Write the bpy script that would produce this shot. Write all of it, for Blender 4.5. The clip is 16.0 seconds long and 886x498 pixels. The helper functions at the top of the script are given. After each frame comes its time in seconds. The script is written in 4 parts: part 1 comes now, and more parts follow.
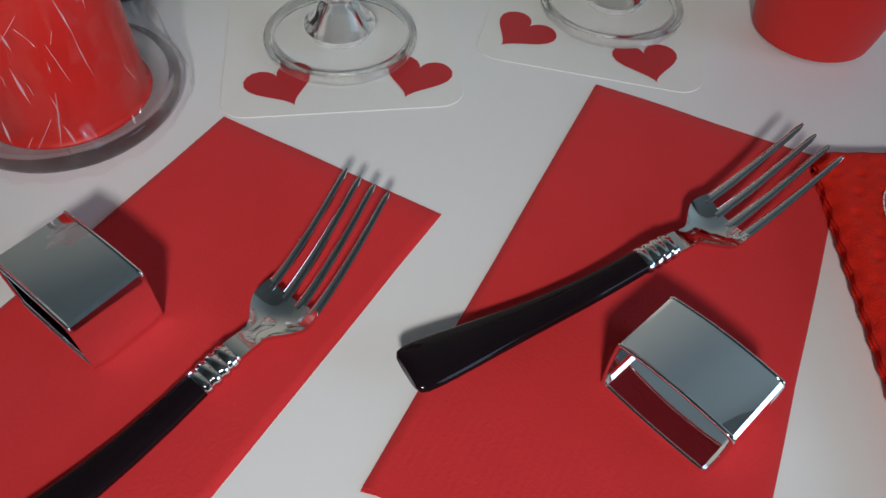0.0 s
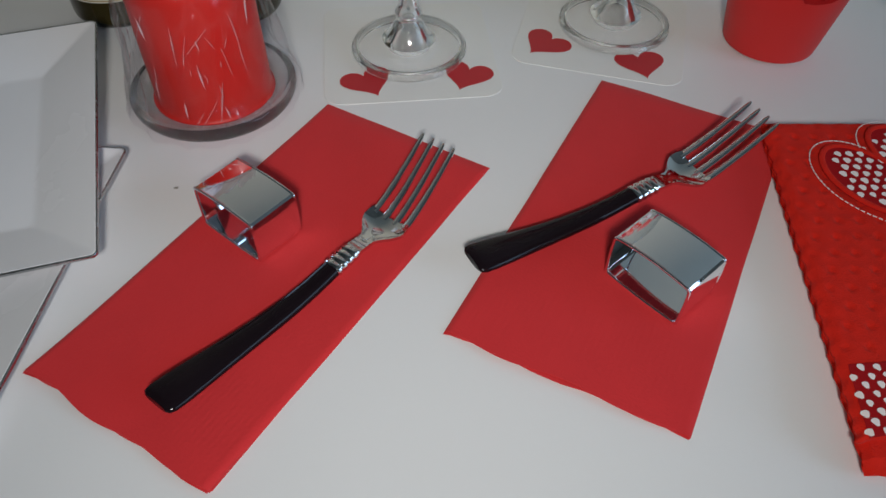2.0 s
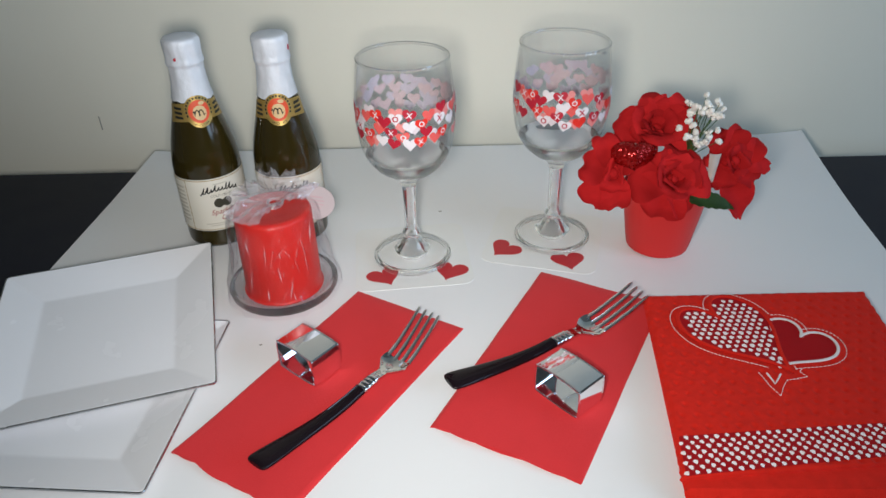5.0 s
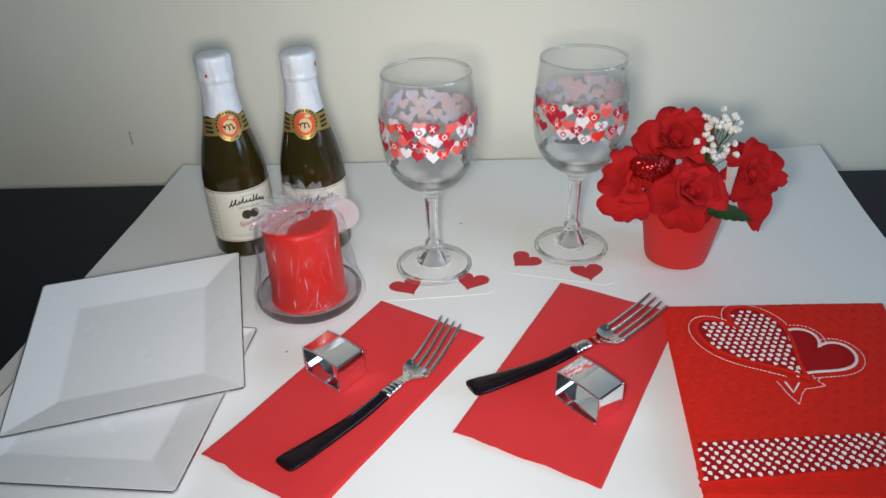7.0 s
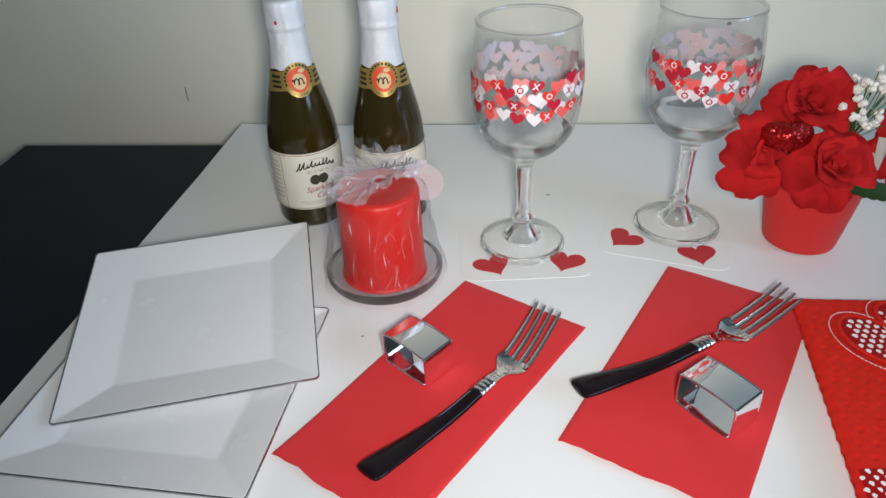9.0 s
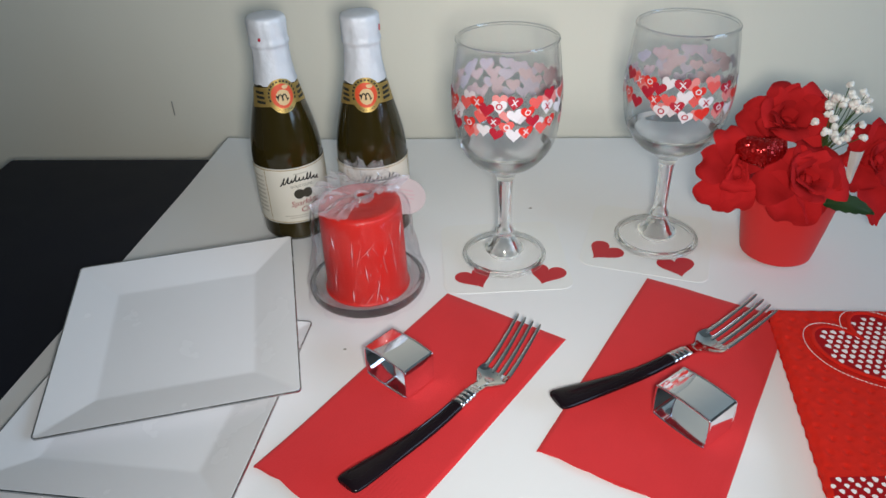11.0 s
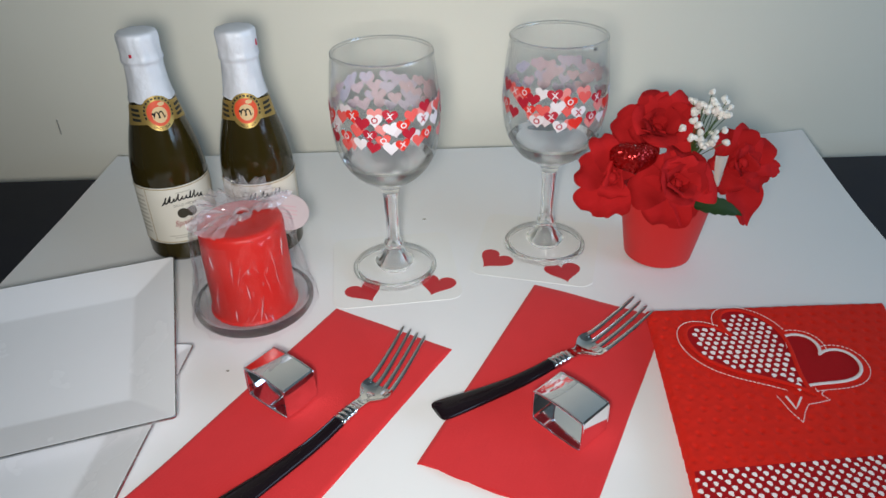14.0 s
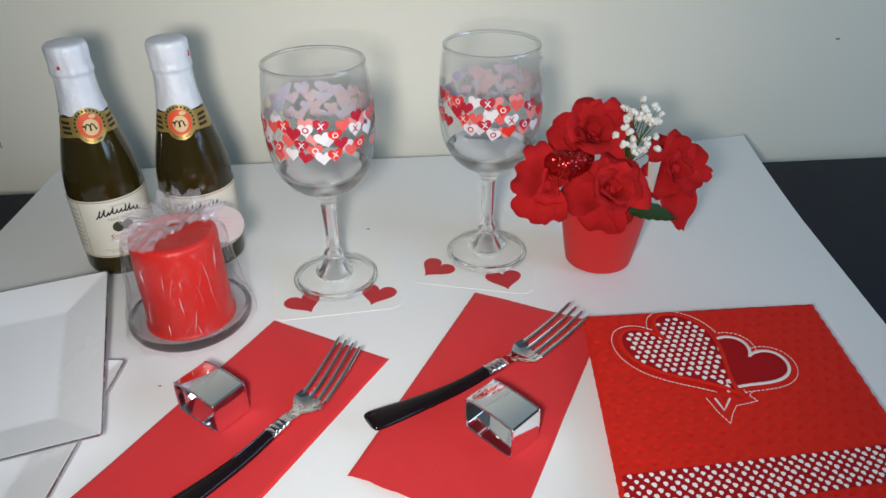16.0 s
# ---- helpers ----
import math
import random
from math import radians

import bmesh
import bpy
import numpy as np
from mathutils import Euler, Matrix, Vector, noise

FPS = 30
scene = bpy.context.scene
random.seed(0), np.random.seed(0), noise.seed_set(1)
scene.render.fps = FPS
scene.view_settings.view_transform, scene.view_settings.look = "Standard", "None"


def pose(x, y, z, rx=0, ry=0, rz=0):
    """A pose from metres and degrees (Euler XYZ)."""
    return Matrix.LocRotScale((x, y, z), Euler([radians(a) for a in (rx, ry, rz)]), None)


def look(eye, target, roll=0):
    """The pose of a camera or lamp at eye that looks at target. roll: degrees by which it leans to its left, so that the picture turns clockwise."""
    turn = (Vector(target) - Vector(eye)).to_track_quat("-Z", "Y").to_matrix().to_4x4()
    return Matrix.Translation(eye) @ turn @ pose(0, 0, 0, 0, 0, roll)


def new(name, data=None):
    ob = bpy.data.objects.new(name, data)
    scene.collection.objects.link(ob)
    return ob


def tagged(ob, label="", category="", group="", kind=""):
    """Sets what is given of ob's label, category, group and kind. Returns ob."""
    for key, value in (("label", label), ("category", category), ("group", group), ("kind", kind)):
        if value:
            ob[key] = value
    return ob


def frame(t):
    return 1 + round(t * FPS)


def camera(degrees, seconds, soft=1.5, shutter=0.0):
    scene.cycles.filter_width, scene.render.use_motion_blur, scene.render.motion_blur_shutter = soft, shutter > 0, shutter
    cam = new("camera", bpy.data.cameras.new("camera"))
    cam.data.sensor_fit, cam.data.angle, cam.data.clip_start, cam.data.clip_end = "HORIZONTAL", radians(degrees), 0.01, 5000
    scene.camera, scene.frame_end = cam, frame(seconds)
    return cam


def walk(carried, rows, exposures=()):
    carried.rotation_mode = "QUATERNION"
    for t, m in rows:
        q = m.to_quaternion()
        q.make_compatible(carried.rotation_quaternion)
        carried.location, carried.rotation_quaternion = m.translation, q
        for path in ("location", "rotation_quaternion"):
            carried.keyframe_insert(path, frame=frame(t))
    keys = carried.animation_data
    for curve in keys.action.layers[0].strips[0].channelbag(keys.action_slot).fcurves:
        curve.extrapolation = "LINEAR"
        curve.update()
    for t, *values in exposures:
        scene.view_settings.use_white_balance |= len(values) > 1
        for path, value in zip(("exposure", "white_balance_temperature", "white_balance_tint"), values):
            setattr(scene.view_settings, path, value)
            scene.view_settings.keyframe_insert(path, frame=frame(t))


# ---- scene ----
cam = camera(63.8, 16.0)
PATH = [
    (0, (0.0538, -0.1052, 0.1863), (0.1499, 1.1315, -1.3816), 3.33),
    (0.5, (0.0446, -0.1277, 0.1918), (0.1060, 1.1176, -1.3711), 2.70),
    (1, (0.0362, -0.1505, 0.1988), (0.0702, 1.0847, -1.3741), 1.06),
    (1.5, (0.0390, -0.1744, 0.2071), (0.0791, 1.0792, -1.3501), 0.57),
    (2, (0.0348, -0.1978, 0.2330), (0.0794, 1.1166, -1.2737), 1.24),
    (2.5, (0.0367, -0.2393, 0.2679), (0.0488, 1.2195, -1.0998), 0.83),
    (3, (0.0465, -0.2737, 0.2898), (0.0885, 1.2207, -1.0391), 1.26),
    (3.5, (0.0523, -0.2982, 0.3077), (0.1051, 1.2498, -0.9583), 1.18),
    (4, (0.0544, -0.3182, 0.3238), (0.1082, 1.2894, -0.8640), 0.87),
    (4.5, (0.0535, -0.3392, 0.3319), (0.0753, 1.3161, -0.7908), -0.43),
    (7, (0.0491, -0.3653, 0.3373), (-0.0034, 1.3395, -0.7063), -2.01),
    (7.5, (0.0377, -0.3594, 0.3326), (-0.0506, 1.3407, -0.7182), -1.97),
    (8, (0.0173, -0.3374, 0.3190), (-0.1018, 1.3420, -0.7601), -2.04),
    (8.5, (0.0059, -0.3204, 0.3113), (-0.1311, 1.3365, -0.8011), -1.90),
    (9, (0.0086, -0.3074, 0.3106), (-0.1533, 1.3390, -0.8140), -2.56),
    (11.5, (0.0184, -0.3117, 0.3156), (-0.1005, 1.3584, -0.7790), -1.99),
    (12, (0.0234, -0.3107, 0.3150), (-0.0634, 1.3625, -0.7769), -1.60),
    (12.5, (0.0324, -0.3107, 0.3144), (-0.0182, 1.3695, -0.7687), -1.80),
    (13, (0.0392, -0.3108, 0.3150), (0.0150, 1.3736, -0.7643), -1.49),
    (13.5, (0.0441, -0.3099, 0.3146), (0.0542, 1.3726, -0.7660), -1.08),
    (14, (0.0509, -0.3090, 0.3162), (0.0944, 1.3727, -0.7657), -1.07),
    (14.5, (0.0598, -0.3070, 0.3167), (0.1296, 1.3747, -0.7643), -1.05),
    (15, (0.0682, -0.3051, 0.3143), (0.1620, 1.3737, -0.7682), -0.90),
    (15.5, (0.0735, -0.3072, 0.3149), (0.1815, 1.3757, -0.7610), -0.76),
    (16, (0.0769, -0.3103, 0.3154), (0.1939, 1.3807, -0.7448), -0.71),
]
EXPOSURES = [(0.0, -1.02), (0.5, -0.66), (1.5, -0.76), (2.1, -1.20), (2.6, -1.36), (3.0, -1.02), (3.5, -0.72), (4.5, -0.47), (7.0, -0.43), (8.5, -0.33), (9.0, -0.40), (12.0, -0.49), (16.0, -0.41)]
walk(cam, [(t, look(eye, target, roll)) for t, eye, target, roll in PATH], EXPOSURES)

# ---- light ----
WALL_Y, FLOOR_Z, TABLE_Z = 0.43, -0.75, -0.0025
X0, X1, Y0, TOP = -1.7, 2.0, -2.4, 1.7
world = bpy.data.worlds.new("world")
world.use_nodes = True
world.node_tree.nodes["Background"].inputs[0].default_value = (0.55, 0.62, 0.75, 1)
world.node_tree.nodes["Background"].inputs[1].default_value = 0.05
scene.world = world


def area_lamp(name, m, size, watts, colour, shape="DISK", size_y=None):
    lamp = bpy.data.lights.new(name, "AREA")
    lamp.shape, lamp.size, lamp.energy, lamp.color = shape, size, watts, colour
    if size_y:
        lamp.size_y = size_y
    ob = new(name, lamp)
    ob.matrix_world = m
    return ob


# the hand lamp, just under the lens
torch = area_lamp("torch", look((0.034, -0.325, 0.306), (0.04, 0.25, 0.08)), 0.052, 1.52, (1.0, 0.98, 0.94))
torch.data.spread = radians(118)
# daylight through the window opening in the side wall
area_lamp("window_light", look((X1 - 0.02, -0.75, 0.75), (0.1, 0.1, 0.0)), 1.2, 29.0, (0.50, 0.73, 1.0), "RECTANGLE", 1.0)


# ---- materials ----
def material(name, colour, rough=0.5, metal=0.0, vary=0.1, scale=30.0, bump=0.0, bump_scale=200.0, coat=0.0,
             spec=0.5, wear=0.06, sheen=0.0, transmission=0.0, sss=0.0, ior=1.45, islands=0.0):
    """A surface with grain at two scales: colour and gloss wander with a broad noise, relief with a fine one."""
    m = bpy.data.materials.new(name)
    m.use_nodes = True
    nt = m.node_tree
    b = nt.nodes["Principled BSDF"]
    co = nt.nodes.new("ShaderNodeTexCoord")
    broad = nt.nodes.new("ShaderNodeTexNoise")
    broad.inputs["Scale"].default_value = scale
    broad.inputs["Detail"].default_value = 5
    nt.links.new(co.outputs["Object"], broad.inputs["Vector"])
    mix = nt.nodes.new("ShaderNodeMix")
    mix.data_type = "RGBA"
    c = Vector(colour)
    mix.inputs["A"].default_value = (*(c * (1 - vary)), 1)
    mix.inputs["B"].default_value = (*[min(1, v) for v in c * (1 + vary)], 1)
    nt.links.new(broad.outputs["Fac"], mix.inputs["Factor"])
    out = mix.outputs["Result"]
    if islands:
        geo = nt.nodes.new("ShaderNodeObjectInfo")
        hsv = nt.nodes.new("ShaderNodeHueSaturation")
        rng = nt.nodes.new("ShaderNodeMapRange")
        rng.inputs["To Min"].default_value, rng.inputs["To Max"].default_value = 1 - islands, 1 + islands
        nt.links.new(geo.outputs["Random"], rng.inputs["Value"])
        nt.links.new(rng.outputs["Result"], hsv.inputs["Value"])
        nt.links.new(out, hsv.inputs["Color"])
        out = hsv.outputs["Color"]
    nt.links.new(out, b.inputs["Base Color"])
    rr = nt.nodes.new("ShaderNodeMapRange")
    rr.inputs["To Min"].default_value, rr.inputs["To Max"].default_value = max(0.0, rough - wear), min(1.0, rough + wear)
    nt.links.new(broad.outputs["Fac"], rr.inputs["Value"])
    nt.links.new(rr.outputs["Result"], b.inputs["Roughness"])
    for key, value in (("Metallic", metal), ("Coat Weight", coat), ("Specular IOR Level", spec), ("Sheen Weight", sheen),
                       ("Transmission Weight", transmission), ("Subsurface Weight", sss), ("IOR", ior)):
        b.inputs[key].default_value = value
    if sss:
        b.inputs["Subsurface Radius"].default_value = (0.006, 0.002, 0.001)
    if bump:
        fine = nt.nodes.new("ShaderNodeTexNoise")
        fine.inputs["Scale"].default_value = bump_scale
        fine.inputs["Detail"].default_value = 4
        nt.links.new(co.outputs["Object"], fine.inputs["Vector"])
        bp = nt.nodes.new("ShaderNodeBump")
        bp.inputs["Strength"].default_value = bump
        bp.inputs["Distance"].default_value = 0.001
        nt.links.new(fine.outputs["Fac"], bp.inputs["Height"])
        nt.links.new(bp.outputs["Normal"], b.inputs["Normal"])
    return m


def glass_material(name, tint, rough=0.0, ior=1.5):
    m = bpy.data.materials.new(name)
    m.use_nodes = True
    b = m.node_tree.nodes["Principled BSDF"]
    b.inputs["Base Color"].default_value = (*tint, 1)
    b.inputs["Roughness"].default_value = rough
    b.inputs["Transmission Weight"].default_value = 1.0
    b.inputs["IOR"].default_value = ior
    return m


def half_clear_material(name, tint, ior, share):
    """Solid glass that also lets a share of the light straight through, as its bright focused spots would."""
    m = glass_material(name, tint, 0.0, ior)
    nt = m.node_tree
    clear, mix = nt.nodes.new("ShaderNodeBsdfTransparent"), nt.nodes.new("ShaderNodeMixShader")
    mix.inputs[0].default_value = share
    nt.links.new(nt.nodes["Principled BSDF"].outputs[0], mix.inputs[1])
    nt.links.new(clear.outputs[0], mix.inputs[2])
    nt.links.new(mix.outputs[0], nt.nodes["Material Output"].inputs["Surface"])
    return m


def film_material(name, haze, blend, rough, tint=(0.98, 0.97, 0.98, 1), edge=0.75, creases=0.0, fold=60, long=0.20):
    """Clear wrapping film: see-through, with gloss that grows towards grazing."""
    m = bpy.data.materials.new(name)
    m.use_nodes = True
    nt = m.node_tree
    nt.nodes.clear()
    out = nt.nodes.new("ShaderNodeOutputMaterial")
    clear, gloss, mix = nt.nodes.new("ShaderNodeBsdfTransparent"), nt.nodes.new("ShaderNodeBsdfGlossy"), nt.nodes.new("ShaderNodeMixShader")
    milk, mix2 = nt.nodes.new("ShaderNodeBsdfDiffuse"), nt.nodes.new("ShaderNodeMixShader")
    face, power, scale = nt.nodes.new("ShaderNodeLayerWeight"), nt.nodes.new("ShaderNodeMath"), nt.nodes.new("ShaderNodeMath")
    face.inputs["Blend"].default_value = 0.5
    power.operation, scale.operation = "POWER", "MULTIPLY_ADD"
    power.inputs[1].default_value = 3.5
    base = ((blend - 1) / (blend + 1)) ** 2
    scale.inputs[1].default_value, scale.inputs[2].default_value = edge, base
    nt.links.new(face.outputs["Facing"], power.inputs[0])
    nt.links.new(power.outputs[0], scale.inputs[0])
    clear.inputs[0].default_value = tint
    gloss.inputs["Roughness"].default_value = rough
    milk.inputs[0].default_value = (0.9, 0.84, 0.88, 1)
    mix2.inputs[0].default_value = haze
    nt.links.new(clear.outputs[0], mix2.inputs[1])
    nt.links.new(milk.outputs[0], mix2.inputs[2])
    nt.links.new(scale.outputs[0], mix.inputs[0])
    nt.links.new(mix2.outputs[0], mix.inputs[1])
    nt.links.new(gloss.outputs[0], mix.inputs[2])
    if creases:
        co, stretch, grain, bp = (nt.nodes.new("ShaderNode" + k) for k in ("TexCoord", "Mapping", "TexNoise", "Bump"))
        stretch.inputs["Scale"].default_value = (1, 1, long)
        grain.inputs["Scale"].default_value, grain.inputs["Detail"].default_value = fold, 1.2
        grain.inputs["Distortion"].default_value = 0.4
        bp.inputs["Strength"].default_value, bp.inputs["Distance"].default_value = creases, 0.0062
        nt.links.new(co.outputs["Object"], stretch.inputs["Vector"])
        nt.links.new(stretch.outputs[0], grain.inputs["Vector"])
        nt.links.new(grain.outputs["Fac"], bp.inputs["Height"])
        nt.links.new(bp.outputs["Normal"], gloss.inputs["Normal"])
    nt.links.new(mix.outputs[0], out.inputs["Surface"])
    return m


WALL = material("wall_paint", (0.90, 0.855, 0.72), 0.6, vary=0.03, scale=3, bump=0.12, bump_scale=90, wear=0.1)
# unseen walls and ceiling: cream darkened, so the room's dimness is in the colour
DIM_PAINT = material("dim_room_paint", (0.36, 0.34, 0.31), 0.7, vary=0.05, scale=2)
CARPET = material("carpet", (0.16, 0.13, 0.11), 0.95, vary=0.25, scale=60, bump=0.6, bump_scale=300)
BLACK = material("black_laminate", (0.011, 0.012, 0.021), 0.6, vary=0.25, scale=25, bump=0.08, bump_scale=500, spec=0.2)
BOARD = material("white_card", (0.80, 0.80, 0.80), 0.42, vary=0.02, scale=9, bump=0.05, bump_scale=400, wear=0.08)
NAPKIN = material("red_tissue", (0.64, 0.032, 0.036), 0.85, vary=0.06, scale=60, bump=0.25, bump_scale=900, sheen=0.1, spec=0.2)
CHROME = material("chrome", (0.88, 0.885, 0.91), 0.03, 1.0, vary=0.02, scale=60, wear=0.02)
SILVER = material("silvered_plastic", (0.74, 0.73, 0.72), 0.08, 1.0, vary=0.04, scale=120, wear=0.05)
HANDLE = material("black_plastic", (0.009, 0.005, 0.007), 0.11, vary=0.2, scale=80, wear=0.03, spec=0.24)
PLATE = material("white_plastic", (0.82, 0.82, 0.84), 0.26, vary=0.015, scale=25, wear=0.05)
RIM = material("silver_rim", (0.52, 0.52, 0.53), 0.25, 1.0, vary=0.2, scale=150, wear=0.1)
GLASS = half_clear_material("clear_glass", (1, 1, 1), 1.50, 0.06)
DISH = half_clear_material("thick_glass", (0.97, 0.975, 0.975), 1.48, 0.22)
BOTTLE = material("green_bottle_glass", (0.030, 0.022, 0.005), 0.12, vary=0.3, scale=14, coat=0.25, wear=0.03, spec=0.45)
FOIL = material("white_foil", (0.66, 0.69, 0.74), 0.52, 0.1, vary=0.14, scale=85, bump=1.0, bump_scale=130)
GOLD = material("gold_paper", (0.42, 0.29, 0.085), 0.36, 0.55, vary=0.15, scale=140, wear=0.1)
LABEL = material("cream_paper", (0.76, 0.73, 0.64), 0.55, vary=0.04, scale=50)
CREAM_GOLD = material("cream_gold_print", (0.66, 0.47, 0.24), 0.5, vary=0.06, scale=120)
ORANGE = material("orange_red_print", (0.68, 0.075, 0.022), 0.5, vary=0.05)
INK = material("black_ink", (0.015, 0.016, 0.014), 0.55, vary=0.1)
GREY_INK = material("grey_ink", (0.25, 0.24, 0.2), 0.6, vary=0.1)
OLIVE_INK = material("olive_ink", (0.05, 0.045, 0.03), 0.55, vary=0.2)
PALE_INK = material("pale_ink", (0.56, 0.53, 0.45), 0.6, vary=0.1)
RED_INK = material("red_ink", (0.36, 0.05, 0.05), 0.6, vary=0.1)
WAX = material("red_wax", (0.60, 0.018, 0.012), 0.45, vary=0.07, scale=40, bump=0.1, bump_scale=120)
FILM = film_material("cellophane", 0.0, 1.46, 0.045, edge=0.48, creases=0.55, fold=105, long=0.33)
# milky white film: its colour stands in for the lamp's glints on creases
FILM_GLINT = film_material("glint_cellophane", 0.26, 1.7, 0.12)
FILM_TOP = film_material("gathered_cellophane", 0.22, 1.6, 0.06, creases=0.8, fold=90, long=1.0)
BOWL = film_material("thin_clear_glass", 0.0, 1.34, 0.0, (0.986, 0.990, 0.994, 1), 0.80)
TAG = material("pale_pink_card", (0.46, 0.375, 0.375), 0.5, vary=0.05)
TAG_INK = material("pink_ink", (0.50, 0.33, 0.34), 0.6, vary=0.1)
COASTER = material("coaster_card", (0.80, 0.795, 0.77), 0.55, vary=0.02, scale=40)
HEART_RED = material("heart_red", (0.50, 0.02, 0.028), 0.5, vary=0.06, scale=70)
POT = material("red_pot", (0.58, 0.018, 0.016), 0.5, vary=0.05, scale=30)
PETAL = material("red_silk", (0.46, 0.016, 0.018), 0.9, vary=0.25, scale=70, bump=0.3, bump_scale=350, islands=0.16, spec=0.06)
LEAF = material("green_silk", (0.035, 0.085, 0.02), 0.55, vary=0.25, scale=120)
STEM = material("green_stem", (0.06, 0.11, 0.03), 0.6, vary=0.2)
BUD = material("white_bud", (0.80, 0.79, 0.74), 0.7, vary=0.06, scale=200, bump=0.4, bump_scale=500)
TOWEL = material("red_terry", (0.665, 0.021, 0.012), 0.95, vary=0.16, scale=170, bump=0.5, bump_scale=1300, sheen=0.03, spec=0.08)
SATIN = material("dark_red_cloth", (0.36, 0.008, 0.011), 0.8, vary=0.12, scale=150, bump=0.3, bump_scale=1500, spec=0.12)
THREAD = material("white_thread", (0.80, 0.72, 0.70), 0.8, vary=0.06, scale=300, bump=0.4, bump_scale=1500)
DOT = material("white_print", (0.90, 0.81, 0.79), 0.85, vary=0.06, scale=300)
SCUFF = material("grey_scuff", (0.30, 0.28, 0.25), 0.7, vary=0.2)
PRINT = {"dark": material("print_dark_red", (0.40, 0.012, 0.03), 0.4), "red": material("print_red", (0.64, 0.03, 0.02), 0.4),
         "coral": material("print_coral", (0.66, 0.10, 0.09), 0.4), "white": material("print_white", (0.66, 0.63, 0.66), 0.5),
         "pink": material("print_pink", (0.64, 0.22, 0.21), 0.5), "veil": material("print_veil", (0.60, 0.54, 0.57), 0.5)}
PRINT_BACK = material("print_back", (0.65, 0.50, 0.51), 0.45, vary=0.05, scale=90)
PRINT_BACK_LILAC = material("print_back_lilac", (0.58, 0.52, 0.58), 0.45, vary=0.05, scale=90)


def glitter_material():
    """Red glitter: small flakes, each tipped its own way."""
    m = bpy.data.materials.new("red_glitter")
    m.use_nodes = True
    nt = m.node_tree
    b = nt.nodes["Principled BSDF"]
    b.inputs["Base Color"].default_value = (0.34, 0.006, 0.006, 1)
    b.inputs["Metallic"].default_value, b.inputs["Roughness"].default_value = 0.6, 0.22
    co, vor = nt.nodes.new("ShaderNodeTexCoord"), nt.nodes.new("ShaderNodeTexVoronoi")
    vor.inputs["Scale"].default_value = 900
    nt.links.new(co.outputs["Object"], vor.inputs["Vector"])
    geo, less, much, add, unit = nt.nodes.new("ShaderNodeNewGeometry"), *(nt.nodes.new("ShaderNodeVectorMath") for _ in range(4))
    less.operation, much.operation, add.operation, unit.operation = "SUBTRACT", "SCALE", "ADD", "NORMALIZE"
    less.inputs[1].default_value = (0.5, 0.5, 0.5)
    much.inputs["Scale"].default_value = 0.8
    nt.links.new(vor.outputs["Color"], less.inputs[0])
    nt.links.new(less.outputs[0], much.inputs[0])
    nt.links.new(geo.outputs["Normal"], add.inputs[0])
    nt.links.new(much.outputs[0], add.inputs[1])
    nt.links.new(add.outputs[0], unit.inputs[0])
    nt.links.new(unit.outputs[0], b.inputs["Normal"])
    return m


GLITTER = glitter_material()


def let_through(m, share, colour):
    """Thin cloth: part of the light comes out on its far side."""
    nt = m.node_tree
    back, mix = nt.nodes.new("ShaderNodeBsdfTranslucent"), nt.nodes.new("ShaderNodeMixShader")
    back.inputs[0].default_value = (*colour, 1)
    mix.inputs[0].default_value = share
    nt.links.new(nt.nodes["Principled BSDF"].outputs[0], mix.inputs[1])
    nt.links.new(back.outputs[0], mix.inputs[2])
    nt.links.new(mix.outputs[0], nt.nodes["Material Output"].inputs["Surface"])


let_through(PETAL, 0.08, (0.45, 0.015, 0.015))


# ---- shaping ----
def part(name, bm, mat, parent=None, label="", smooth=True, crease=38):
    """Links a bmesh as one mesh object, under a thing or a part."""
    me = bpy.data.meshes.new(name)
    bmesh.ops.recalc_face_normals(bm, faces=bm.faces)
    bm.to_mesh(me)
    bm.free()
    for m in (mat if isinstance(mat, (list, tuple)) else [mat]):
        me.materials.append(m)
    if smooth:
        me.polygons.foreach_set("use_smooth", [True] * len(me.polygons))
        me.set_sharp_from_angle(angle=radians(crease))
    ob = new(name, me)
    if parent:
        ob.parent = parent
    if label:
        ob["label"] = label
    return ob


def thing(name, m, label, category, group=""):
    ob = new(name)
    ob.empty_display_size = 0.02
    ob.matrix_world = m
    return tagged(ob, label, category, group)


def revolve(profile, seg=64, wobble=None):
    """Turns (radius, height) points about z; a radius of 0 closes the surface."""
    bm = bmesh.new()
    rings = []
    for r, z in profile:
        if r < 1e-6:
            rings.append([bm.verts.new((0, 0, z))])
            continue
        ring = []
        for i in range(seg):
            a = 2 * math.pi * i / seg
            x, y, h = r * math.sin(a), -r * math.cos(a), z
            if wobble:
                x, y, h = wobble(a, r, z)
            ring.append(bm.verts.new((x, y, h)))
        rings.append(ring)
    for p, q in zip(rings, rings[1:]):
        for i in range(seg):
            j = (i + 1) % seg
            if len(p) == 1 and len(q) > 1:
                bm.faces.new((p[0], q[i], q[j]))
            elif len(q) == 1 and len(p) > 1:
                bm.faces.new((p[i], q[0], p[j]))
            elif len(p) > 1:
                bm.faces.new((p[i], q[i], q[j], p[j]))
    return bm


